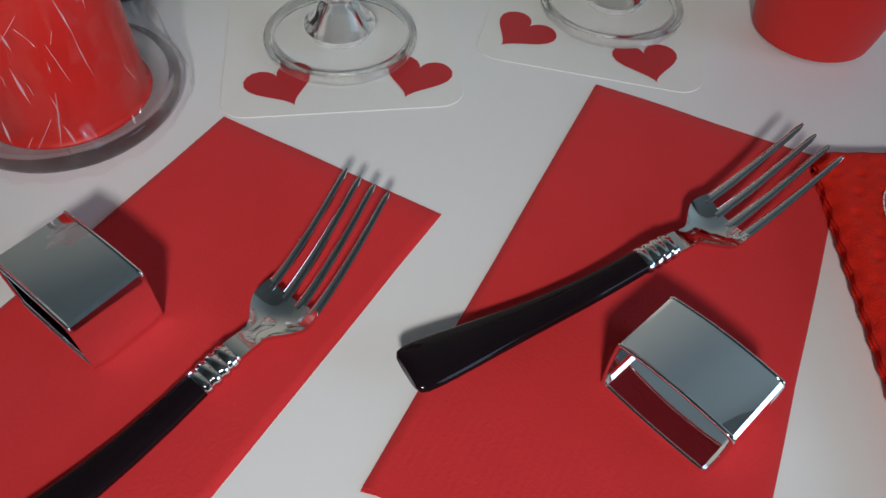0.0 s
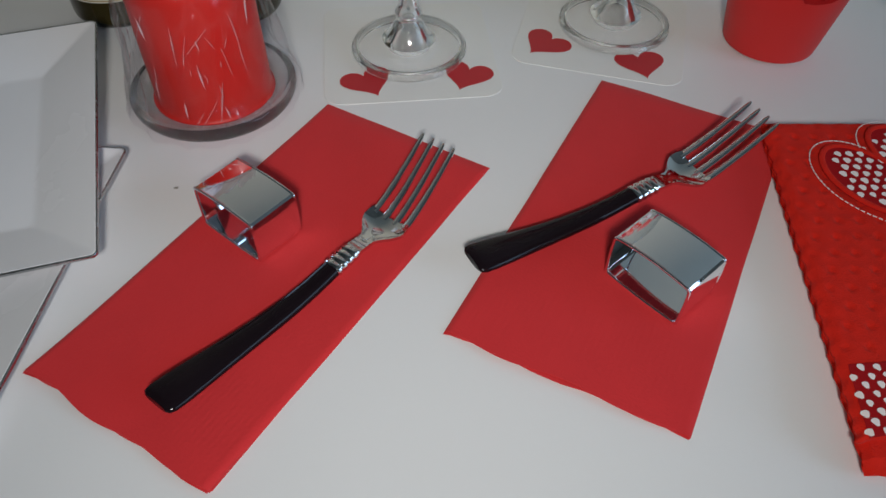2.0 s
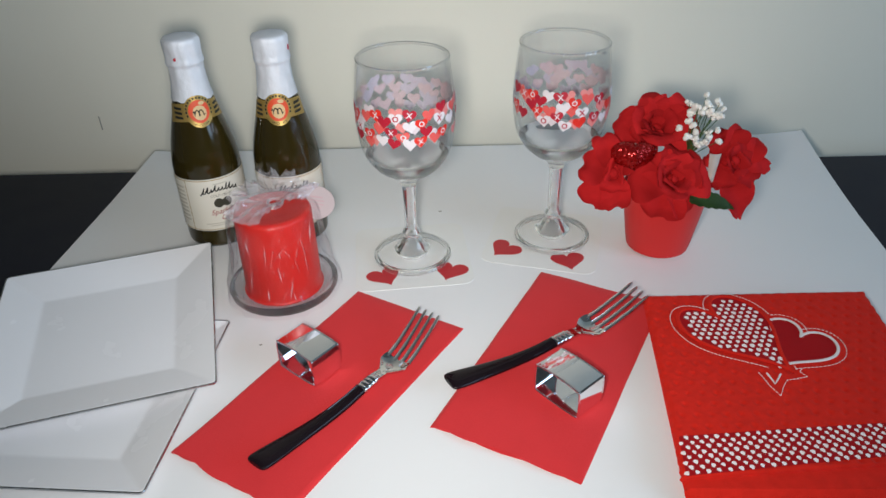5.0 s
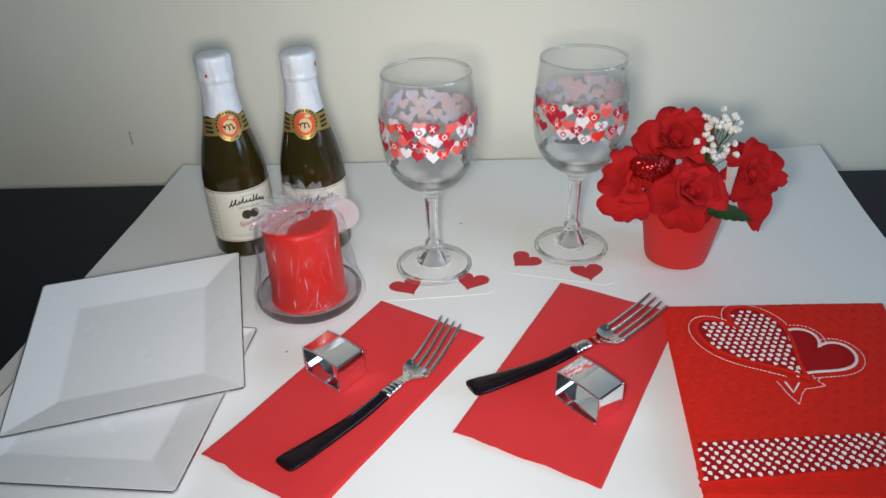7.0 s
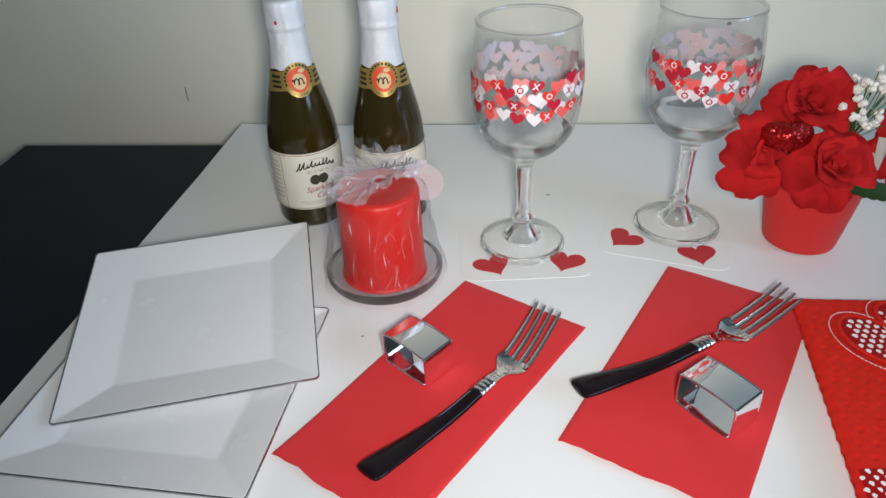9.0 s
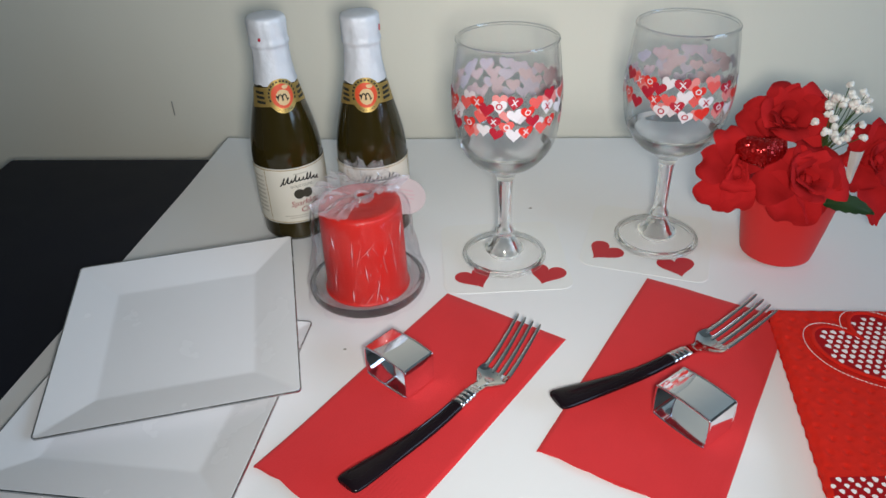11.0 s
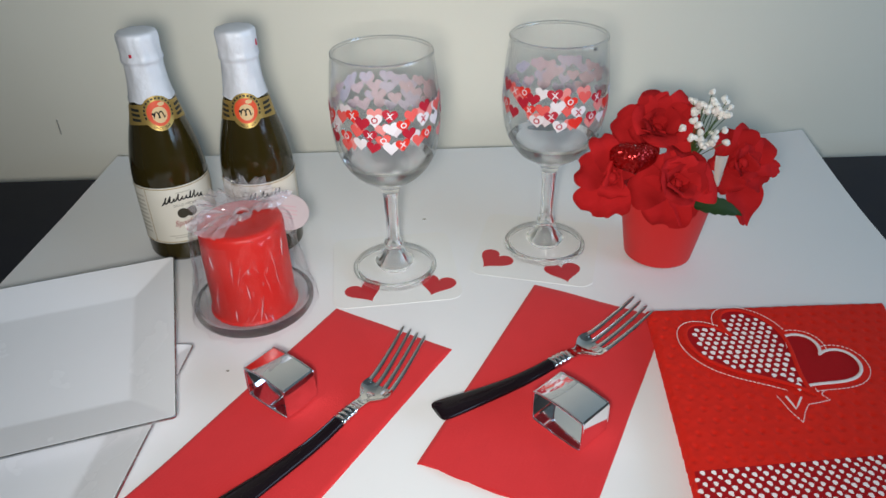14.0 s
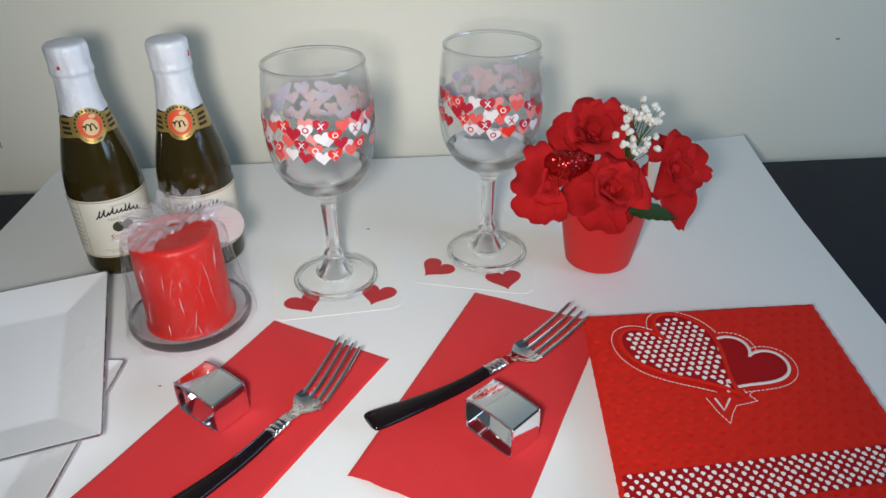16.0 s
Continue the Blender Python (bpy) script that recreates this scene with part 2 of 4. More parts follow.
def smooth_profile(points, steps=6):
    """A Catmull-Rom curve through (radius, height) points."""
    out = []
    pts = [points[0], *points, points[-1]]
    for a, b, c, d in zip(pts, pts[1:], pts[2:], pts[3:]):
        for k in range(steps):
            t = k / steps
            out.append(tuple(0.5 * (2 * b[i] + (c[i] - a[i]) * t + (2 * a[i] - 5 * b[i] + 4 * c[i] - d[i]) * t * t
                                    + (3 * b[i] - a[i] - 3 * c[i] + d[i]) * t ** 3) for i in (0, 1)))
    out.append(tuple(points[-1]))
    return [(max(0.0, r), z) for r, z in out]


def slab(place, nu, nv, thick):
    """A sheet of nu x nv cells over place(u, v), u and v from 0 to 1, closed below at that thickness."""
    bm = bmesh.new()
    top = [[bm.verts.new(place(i / nu, j / nv)) for j in range(nv + 1)] for i in range(nu + 1)]
    low = [[bm.verts.new(top[i][j].co - Vector((0, 0, thick))) for j in range(nv + 1)] for i in range(nu + 1)]
    for i in range(nu):
        for j in range(nv):
            bm.faces.new((top[i][j], top[i + 1][j], top[i + 1][j + 1], top[i][j + 1]))
            bm.faces.new((low[i][j], low[i][j + 1], low[i + 1][j + 1], low[i + 1][j]))
    for i in range(nu):
        for j, f in ((0, 1), (nv, 0)):
            q = (top[i][j], low[i][j], low[i + 1][j], top[i + 1][j])
            bm.faces.new(q if f else q[::-1])
    for j in range(nv):
        for i, f in ((0, 0), (nu, 1)):
            q = (top[i][j], low[i][j], low[i][j + 1], top[i][j + 1])
            bm.faces.new(q if f else q[::-1])
    return bm


def sheet(place, nu, nv, bm=None):
    bm = bm or bmesh.new()
    g = [[bm.verts.new(place(i / nu, j / nv)) for j in range(nv + 1)] for i in range(nu + 1)]
    for i in range(nu):
        for j in range(nv):
            bm.faces.new((g[i][j], g[i + 1][j], g[i + 1][j + 1], g[i][j + 1]))
    return bm


def sweep(points, wide, high, n=12, power=2.0, bm=None, side=None):
    """A bar along points, its section a rounded oblong wide x high (one size, or one for each point)."""
    bm = bm or bmesh.new()
    pts = [Vector(p) for p in points]
    k = len(pts)
    wide = wide if isinstance(wide, (list, tuple)) else [wide] * k
    high = high if isinstance(high, (list, tuple)) else [high] * k
    rings = []
    for i, p in enumerate(pts):
        d = (pts[min(i + 1, k - 1)] - pts[max(i - 1, 0)]).normalized()
        s = Vector(side) if side else d.cross(Vector((0, 0, 1)))
        s = s.normalized() if s.length > 1e-4 else Vector((1, 0, 0))
        u = s.cross(d).normalized()
        ring = []
        for j in range(n):
            a = 2 * math.pi * (j + 0.5) / n
            c, e = math.cos(a), math.sin(a)
            ring.append(bm.verts.new(p + s * math.copysign(abs(c) ** (2 / power), c) * wide[i] / 2
                                     + u * math.copysign(abs(e) ** (2 / power), e) * high[i] / 2))
        rings.append(ring)
    for a, b in zip(rings, rings[1:]):
        for j in range(n):
            bm.faces.new((a[j], a[(j + 1) % n], b[(j + 1) % n], b[j]))
    bm.faces.new(rings[0][::-1])
    bm.faces.new(rings[-1])
    return bm


def heart(n=28):
    """The outline of a heart, 1 wide, point down, middle at 0."""
    out = []
    for i in range(n):
        t = 2 * math.pi * i / n
        out.append((math.sin(t) ** 3 / 2, (13 * math.cos(t) - 5 * math.cos(2 * t) - 2 * math.cos(3 * t) - math.cos(4 * t) + 2.5) / 32))
    return out


def fan(outline, put, low=None, bm=None, rings=(1.0, 0.5)):
    """Fills an outline round its middle, laid by put(x, y); low(x, y) closes it below with faces of the second material."""
    bm = bm or bmesh.new()
    n = len(outline)
    for side, f in enumerate((put, low)):
        if not f:
            continue
        loops = [[bm.verts.new(f(x * k, y * k)) for x, y in outline] for k in rings]
        mid = bm.verts.new(f(0, 0))
        for a, b in zip(loops, loops[1:]):
            for i in range(n):
                bm.faces.new((a[i], a[(i + 1) % n], b[(i + 1) % n], b[i])).material_index = side
        for i in range(n):
            bm.faces.new((loops[-1][i], loops[-1][(i + 1) % n], mid)).material_index = side
        if side:
            for i in range(n):
                bm.faces.new((first[i], first[(i + 1) % n], loops[0][(i + 1) % n], loops[0][i])).material_index = 0
        first = loops[0]
    return bm


def lettering(body, size, put, bm=None, spacing=1.0, bold=0.0):
    """Flat letters in the built-in font, laid by put(x, y), centred."""
    cu = bpy.data.curves.new("letters", "FONT")
    cu.body, cu.size, cu.align_x, cu.align_y, cu.space_character, cu.resolution_u = body, size, "CENTER", "CENTER", spacing, 3
    cu.offset = bold * size
    ob = new("letters", cu)
    me = bpy.data.meshes.new_from_object(ob.evaluated_get(bpy.context.evaluated_depsgraph_get()))
    bm = bm or bmesh.new()
    old = set(bm.verts)
    bm.from_mesh(me)
    for v in bm.verts:
        if v not in old:
            v.co = put(v.co.x, v.co.y)
    bpy.data.objects.remove(ob)
    bpy.data.curves.remove(cu)
    bpy.data.meshes.remove(me)
    return bm


def box(x0, y0, z0, x1, y1, z1, edge=0.0):
    bm = bmesh.new()
    bmesh.ops.create_cube(bm, size=1)
    for v in bm.verts:
        v.co = (x0 + (v.co.x + 0.5) * (x1 - x0), y0 + (v.co.y + 0.5) * (y1 - y0), z0 + (v.co.z + 0.5) * (z1 - z0))
    if edge:
        bmesh.ops.bevel(bm, geom=list(bm.edges), offset=edge, segments=3, affect="EDGES", profile=0.5)
    return bm


# ---- room ----


def structure(name, bm, mat, label):
    return tagged(part(name, bm, mat), label, name.split("_")[0], kind="structure")


structure("floor", box(X0 - 0.1, Y0 - 0.1, FLOOR_Z - 0.1, X1 + 0.1, WALL_Y + 0.1, FLOOR_Z), CARPET, "dark brown carpeted floor under the table")
structure("ceiling", box(X0 - 0.1, Y0 - 0.1, TOP, X1 + 0.1, WALL_Y + 0.1, TOP + 0.1), DIM_PAINT, "plain painted ceiling over the dim room")
structure("wall_north", box(X0 - 0.1, WALL_Y, FLOOR_Z, X1 + 0.1, WALL_Y + 0.1, TOP), WALL, "cream painted wall with faint scuffs behind the table")
# unseen sides carry the darkened cream, which keeps reflections of the room dim
structure("wall_west", box(X0 - 0.1, Y0, FLOOR_Z, X0, WALL_Y, TOP), DIM_PAINT, "plain side wall of the room, cream darkened for dimness")
structure("wall_south", box(X0 - 0.1, Y0 - 0.1, FLOOR_Z, X1 + 0.1, Y0, TOP), DIM_PAINT, "plain painted wall closing the dim room")
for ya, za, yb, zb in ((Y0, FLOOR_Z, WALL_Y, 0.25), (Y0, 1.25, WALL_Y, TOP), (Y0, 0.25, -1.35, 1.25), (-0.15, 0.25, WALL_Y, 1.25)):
    structure("wall_east", box(X1, ya, za, X1 + 0.1, yb, zb), DIM_PAINT, "plain painted side wall with a window opening")

# scuffs on the wall
for x, z, w, h in ((-0.346, 0.015, 0.0012, 0.017), (0.235, 0.085, 0.004, 0.003), (0.56, 0.095, 0.004, 0.002)):
    structure("trim_scuff", box(x - w / 2, WALL_Y - 0.0006, z - h / 2, x + w / 2, WALL_Y + 0.001, z + h / 2, 0.0003), SCUFF, "small grey scuff on the cream wall")

# ---- table and card ----
table = thing("table", pose(0.1, -0.15, FLOOR_Z), "black laminate table standing close to the wall", "table")
part("tabletop", box(-0.59, -0.5, -0.03 + TABLE_Z - FLOOR_Z, 0.72, 0.487, TABLE_Z - FLOOR_Z, 0.003), BLACK, table)
for x in (-0.54, 0.67):
    for y in (-0.45, 0.43):
        part("leg", box(x - 0.025, y - 0.025, 0, x + 0.025, y + 0.025, TABLE_Z - FLOOR_Z - 0.03, 0.004), BLACK, table)


def card_place(u, v):
    """Corners of the sheet: back edge straight, the far right corner lifting a little."""
    x = (-0.268 + 0.718 * u) * v + (-0.302 + 0.69 * u) * (1 - v)
    y = 0.377 * v + (-0.185 - 0.01 * u) * (1 - v)
    lift = 0.010 * max(0, (u - 0.72) / 0.28) ** 2 * max(0, (v - 0.7) / 0.3) ** 1.5 + 0.0025 * max(0, (0.12 - u) / 0.12) ** 2 * max(0, (v - 0.8) / 0.2)
    return Vector((x, y, lift))


tagged(part("poster_board", slab(card_place, 60, 48, 0.0016), BOARD), "large white poster board laid over the black table", "poster board")

for x, y, r in ((-0.082, 0.044, 0.0012), (0.049, 0.232, 0.0018), (0.285, 0.29, 0.001)):
    speck = part("speck", revolve([(0, 0.0003), (r * 0.7, 0.00025), (r, 0)], 9, lambda a, q, z: (q * math.sin(a) * (1 + 0.3 * math.sin(3 * a)), -0.7 * q * math.cos(a), z)), SCUFF)
    speck.location = (x, y, 0.0)
    tagged(speck, "tiny grey speck on the white board", "speck", kind="stuff")


# ---- paper napkins ----
def napkin(m, label, seed, w=0.094, slant=0.0):
    """Folded tissue: leaves of unequal length, one fold edge, a slack loose end."""
    root = thing("napkin", m, label, "napkin", "paper napkins")
    d = 0.190
    for k in range(4):
        def place(u, v, k=k):
            x, y = (u * (1 - slant * (1 - v)) - 0.5) * w, (v - 0.5) * d
            free = (1 - v) ** 6
            x += 0.0005 * math.sin(v * 9 + k + seed) * (u - 0.5)
            y += free * (0.0016 * noise.noise(Vector((u * 3.0, k * 2.3, seed))) - 0.0006 * k + 0.0024) + (1 - v) ** 20 * 0.0011 * math.sin(u * 13 + seed * 2 + k)
            z = 0.0004 + 0.00035 * k + 0.0007 * noise.noise(Vector((u * 2.2, v * 3.0, seed))) * (k / 3) ** 2 + 0.0003 * (k / 3) ** 2
            z += 0.0016 * free * (k / 3) * (0.5 + 0.5 * math.sin(u * 6 + seed))
            z -= 0.0012 * (k / 3) * max(0, 1 - min(u, 1 - u, 1 - v) / 0.03) ** 2
            # embossed border of fine ribs across the loose end
            band = max(0.0, 1 - abs(v - 0.13) / 0.10)
            z += 0.00004 * min(1, band * 4) * math.sin(u * 230) * (1 if k == 3 else 0)
            return Vector((x, y, z))
        part("leaf", slab(place, 150 if k == 3 else 24, 44, 0.0003), NAPKIN, root)
    return root


def turned(x, y, z, degrees):
    return pose(x, y, z, 0, 0, degrees)


napkin(turned(-0.0253, 0.0005, 0.0, -31.3), "red folded paper napkin lying on the white board", 1.7, 0.0957, 0.055)
napkin(turned(0.1291, 0.0210, 0.0, -28.4), "red folded paper napkin partly under the towel", 5.2, 0.0975)


# ---- napkin rings ----
def napkin_ring(m, label):
    """A thin chromed square band: broad faces gently bowed, corners tight, edges rolled over."""
    root = thing("napkin_ring", m, label, "napkin ring", "napkin rings")
    w, h, d, t = 0.0359, 0.0218, 0.0231, 0.0006
    corners = [(-w / 2, 0), (w / 2, 0), (w / 2, h), (-w / 2, h)]
    path = []
    for (xa, za), (xb, zb), bow in zip(corners, corners[1:] + corners[:1], (0.0008, 0.0004, 0.0014, 0.0004)):
        nx, nz = (zb - za), -(xb - xa)
        q = math.hypot(nx, nz)
        for i in range(20):
            s = (i + 0.5) / 20
            s += 0.02 * math.sin(2 * math.pi * s)
            b = bow * 4 * s * (1 - s)
            path.append((xa + (xb - xa) * s + nx / q * b, 0.0009 + za + (zb - za) * s + nz / q * b))
    n = len(path)
    cz = 0.0009 + h / 2

    def inset(k):
        return [(x * (1 - 2 * k / w), cz + (z - cz) * (1 - 2 * k / h)) for x, z in path]

    def loft(layers, closed):
        bm = bmesh.new()
        rows = [[bm.verts.new((x, y, z)) for x, z in inset(k)] for k, y in layers]
        for a, b in zip(rows, rows[1:] + (rows[:1] if closed else [])):
            for i in range(n):
                bm.faces.new((a[i], a[(i + 1) % n], b[(i + 1) % n], b[i]))
        return bm
    part("band", loft([(0.0, -d / 2), (0.0, d / 2), (t, d / 2), (t, -d / 2)], True), CHROME, root, "polished chrome band", crease=28)
    for side in (-1, 1):
        y = side * d / 2
        part("rim", loft([(t / 2 + 0.00062 * math.cos(a), y + 0.00062 * math.sin(a)) for a in [2 * math.pi * i / 8 for i in range(8)]], True), CHROME, root, "rolled chrome rim", crease=60)
    return root


napkin_ring(turned(-0.0417, 0.0170, 0.0016, -39.5), "square chrome napkin ring lying on the red napkin")
napkin_ring(turned(0.1301, -0.0157, 0.0016, -49.6), "square chrome napkin ring beside the black-handled fork")


# ---- forks ----
def rise(s):
    """Height of the fork's middle line along its length: the end curls up, the neck arches, the tines lift."""
    z = 0.0032 + 0.0058 * max(0.0, 1 - s / 0.055) ** 1.7
    if 0.060 < s < 0.116:
        z += 0.0017 * (1 - math.cos(math.pi * ((s - 0.060) / 0.036 if s < 0.096 else (0.116 - s) / 0.020)))
    if s > 0.108:
        z += 0.0134 * ((s - 0.108) / 0.056) ** 1.5
    return z


def fork(m, label, kink):
    def bend(s):
        """The moulding is not quite true: the head sits a little to one side of the handle's line."""
        k = min(1.0, s / 0.114)
        return kink * (k * k * (3 - 2 * k) - max(0.0, (s - 0.120) / 0.044) ** 1.2)
    root = thing("fork", m, label, "fork", "forks")
    ss = [0.0, 0.0009, 0.003, 0.008, 0.016, 0.026, 0.037, 0.048, 0.060, 0.072, 0.0835]
    part("handle", sweep([(bend(s), s, rise(s)) for s in ss], [0.0112, 0.0142, 0.0155, 0.0156, 0.0147, 0.0132, 0.0117, 0.0105, 0.0096, 0.0089, 0.0085],
                         [0.0024, 0.0038, 0.0048, 0.0052, 0.0053, 0.0054, 0.0055, 0.0056, 0.0057, 0.0057, 0.0057], 24, 2.3, side=(1, 0, 0)), HANDLE, root, "glossy black plastic handle")
    pts, wide, high = [], [], []
    for i in range(21):
        s = 0.0833 + 0.0125 * i / 20
        swell = 0.0010 if i % 5 in (1, 2, 3) else 0.0
        pts.append((bend(s), s, rise(s)))
        wide.append(0.0086 + swell - 0.0006 * i / 20)
        high.append(0.0052 + swell)
    part("collar", sweep(pts, wide, high, 18, 2.3, side=(1, 0, 0)), SILVER, root, "silvered ribbed collar")

    def width(s):
        if s < 0.1045:
            return 0.0074 - 0.0004 * (s - 0.0955) / 0.009
        k = min(1.0, (s - 0.1045) / 0.0115)
        ear = max(0.0, (s - 0.1165) / 0.0042)
        return 0.0070 + 0.0143 * (0.35 * k * k * (3 - 2 * k) + 0.65 * math.sin(k * math.pi / 2) ** 1.3) - 0.0016 * ear * ear

    def bowl(u, v):
        s = 0.0952 + 0.0255 * v
        x = (u - 0.5) * width(s)
        k = min(1, max(0, (s - 0.102) / 0.010))
        return Vector((bend(s) + x, s, rise(s) + 0.0010 + 0.0024 * k * (2 * u - 1) ** 2 - 0.0007 * k))
    head, tines = slab(bowl, 20, 30, 0.0016), []
    for k in (-1.5, -0.5, 0.5, 1.5):
        p, w, h = [], [], []
        for i in range(19):
            f = i / 18
            s = 0.1190 + 0.0450 * f
            p.append((bend(s) + k * (0.0057 + 0.00015 * f), s, rise(s) + 0.0001 + (0.0024 * (k * 0.53) ** 2 - 0.0005) * (1 - f) ** 1.2))
            w.append(0.0035 - 0.0015 * f if i < 18 else 0.0011)
            h.append(0.0017 - 0.0002 * f if i < 18 else 0.0009)
        tines.append(sweep(p, w, h, 8, 3.0, side=(1, 0, 0)))
    head = part("head", head, SILVER, root, "silvered four-tined head")
    for tine in tines:
        part("tine", tine, SILVER, head)
    return root


fork(turned(-0.0597, -0.0741, 0.0014, -37.6), "silvered plastic fork with black handle on a red napkin", 0.0066)
fork(turned(0.0530, -0.0096, 0.0016, -60.2) @ pose(0, 0, 0, 1.6, 3, 0), "silvered plastic fork with black handle across a red napkin", 0.0036)


# ---- plates ----
def plate(m, label):
    """Square plate: flat well, broad sloping border, dark silver line round the edge."""
    root = thing("plate", m, label, "plate", "square plates")
    size, well, depth, t = 0.153, 0.096, 0.0095, 0.0016

    def ring(half, z, r, n=6):
        out = []
        for cx, cy, a0 in ((1, 1, 0), (-1, 1, 90), (-1, -1, 180), (1, -1, 270)):
            for i in range(n + 1):
                a = radians(a0 + 90 * i / n)
                out.append((cx * (half - r) + r * math.cos(a), cy * (half - r) + r * math.sin(a), z))
        return out
    slope = (depth - t) / (size / 2 - well / 2)
    fillet = [(well / 2 + 0.0018 * (k / 4 - 1), t + slope * 0.0018 * 0.25 * (k / 4) ** 2) for k in range(9)]
    rows = [ring(0.004, t, 0.001), *[ring(r, z, 0.0016) for r, z in fillet], ring(size / 2 - 0.0008, depth, 0.0026),
            ring(size / 2 - 0.0002, depth - 0.0004, 0.0028), ring(size / 2 - 0.0004, depth - 0.0016, 0.0028), ring(well / 2 + 0.002, 0.0006, 0.002), ring(well / 2 - 0.001, 0.0, 0.002), ring(0.004, 0, 0.001)]
    bm = bmesh.new()
    vs = [[bm.verts.new(p) for p in row] for row in rows]
    n = len(vs[0])
    for a, b in zip(vs, vs[1:]):
        for i in range(n):
            bm.faces.new((a[i], a[(i + 1) % n], b[(i + 1) % n], b[i]))
    bm.faces.new(vs[0])
    bm.faces.new(vs[-1][::-1])
    part("dish", bm, PLATE, root, crease=30)
    edge = ring(size / 2 + 0.0001, depth - 0.0011, 0.0028)
    bm = bmesh.new()
    for k, (dx, dz) in enumerate(((0, 0.0010), (0.0003, 0.0006), (0.0003, -0.0004), (0, -0.0006), (-0.0006, -0.0003), (-0.0005, 0.0010))):
        for p in ring(size / 2 + 0.0001 + dx, depth - 0.0009 + dz, 0.0028 + dx):
            bm.verts.new(p)
    bm.verts.ensure_lookup_table()
    n = len(edge)
    for k in range(6):
        for i in range(n):
            bm.faces.new((bm.verts[k * n + i], bm.verts[k * n + (i + 1) % n], bm.verts[(k + 1) % 6 * n + (i + 1) % n], bm.verts[(k + 1) % 6 * n + i]))
    part("rim", bm, RIM, root, "thin dark silver edge line")
    return root


plate(pose(-0.1886, -0.0096, 0.0002, 0, 0, -4.3), "white square plastic plate with silver edge under another")
plate(pose(-0.1911, 0.0457, 0.0108, 6.0, -1.6, 14.7), "white square plastic plate resting tilted on another plate")


# ---- coasters ----
def coaster(m, hearts, label):
    root = thing("coaster", m, label, "coaster", "heart coasters")
    h, r = 0.048, 0.010
    rows = []
    for z, inset in ((0, 0.0001), (0.0001, 0), (0.00035, 0), (0.0004, 0.0001)):
        row = []
        for cx, cy, a0 in ((1, 1, 0), (-1, 1, 90), (-1, -1, 180), (1, -1, 270)):
            for i in range(9):
                a = radians(a0 + 90 * i / 8)
                row.append((cx * (h - r) + (r - inset) * math.cos(a), cy * (h - r) + (r - inset) * math.sin(a), z))
        rows.append(row)
    bm = bmesh.new()
    vs = [[bm.verts.new(p) for p in row] for row in rows]
    n = len(vs[0])
    for a, b in zip(vs, vs[1:]):
        for i in range(n):
            bm.faces.new((a[i], a[(i + 1) % n], b[(i + 1) % n], b[i]))
    bm.faces.new(vs[-1])
    bm.faces.new(vs[0][::-1])
    part("card", bm, COASTER, root, crease=12)
    inv = m.inverted()
    for x, y, turn, w in hearts:
        c = inv @ Vector((x, y, 0))
        t = radians(turn) - m.to_euler().z
        co, si = math.cos(t), math.sin(t)
        part("printed_heart", fan(heart(32), lambda a, b, w=w, c=c, co=co, si=si: Vector((c.x + w * (a * co - b * si), c.y + w * (a * si + b * co), 0.0007))), HEART_RED, root, "printed red heart", smooth=False)
    return root


coaster(turned(0.0245, 0.1575, 0.0, 5.5), ((0.0036, 0.1246, 27, 0.0285), (0.0565, 0.1305, -18, 0.0285)), "white coaster with red hearts under a wine glass")
coaster(turned(0.1405, 0.1800, 0.0, -15.5), ((0.1030, 0.1625, -45, 0.0285), (0.1560, 0.1418, 4, 0.0285)), "white coaster with red hearts under the second glass")


# ---- wine glasses ----
OUTER = smooth_profile([(0.0340, 0.1722), (0.0360, 0.158), (0.0377, 0.138), (0.0376, 0.122), (0.0356, 0.1060), (0.0312, 0.0945), (0.0240, 0.0850), (0.0150, 0.0785),
                        (0.0085, 0.0735), (0.0060, 0.0670), (0.0053, 0.055), (0.0051, 0.042), (0.0052, 0.030), (0.0066, 0.0262), (0.0074, 0.0242), (0.0066, 0.0222), (0.0064, 0.0200), (0.0088, 0.0165), (0.0112, 0.0120), (0.0140, 0.0088),
                        (0.0205, 0.0066), (0.0290, 0.0050), (0.0320, 0.0040), (0.0326, 0.0022), (0.0320, 0.0006), (0.0305, 0.0001)], 5)
INNER = smooth_profile([(0.0000, 0.0830), (0.0080, 0.0834), (0.0160, 0.0862), (0.0240, 0.0925), (0.0300, 0.1005), (0.0340, 0.1110), (0.0358, 0.1240), (0.0361, 0.138), (0.0346, 0.156), (0.0329, 0.1710), (0.0332, 0.1727)], 5)


def radius_at(profile, z):
    for (r0, z0), (r1, z1) in zip(profile, profile[1:]):
        if min(z0, z1) <= z <= max(z0, z1) and z0 != z1:
            return r0 + (r1 - r0) * (z - z0) / (z1 - z0)
    return profile[0][0]


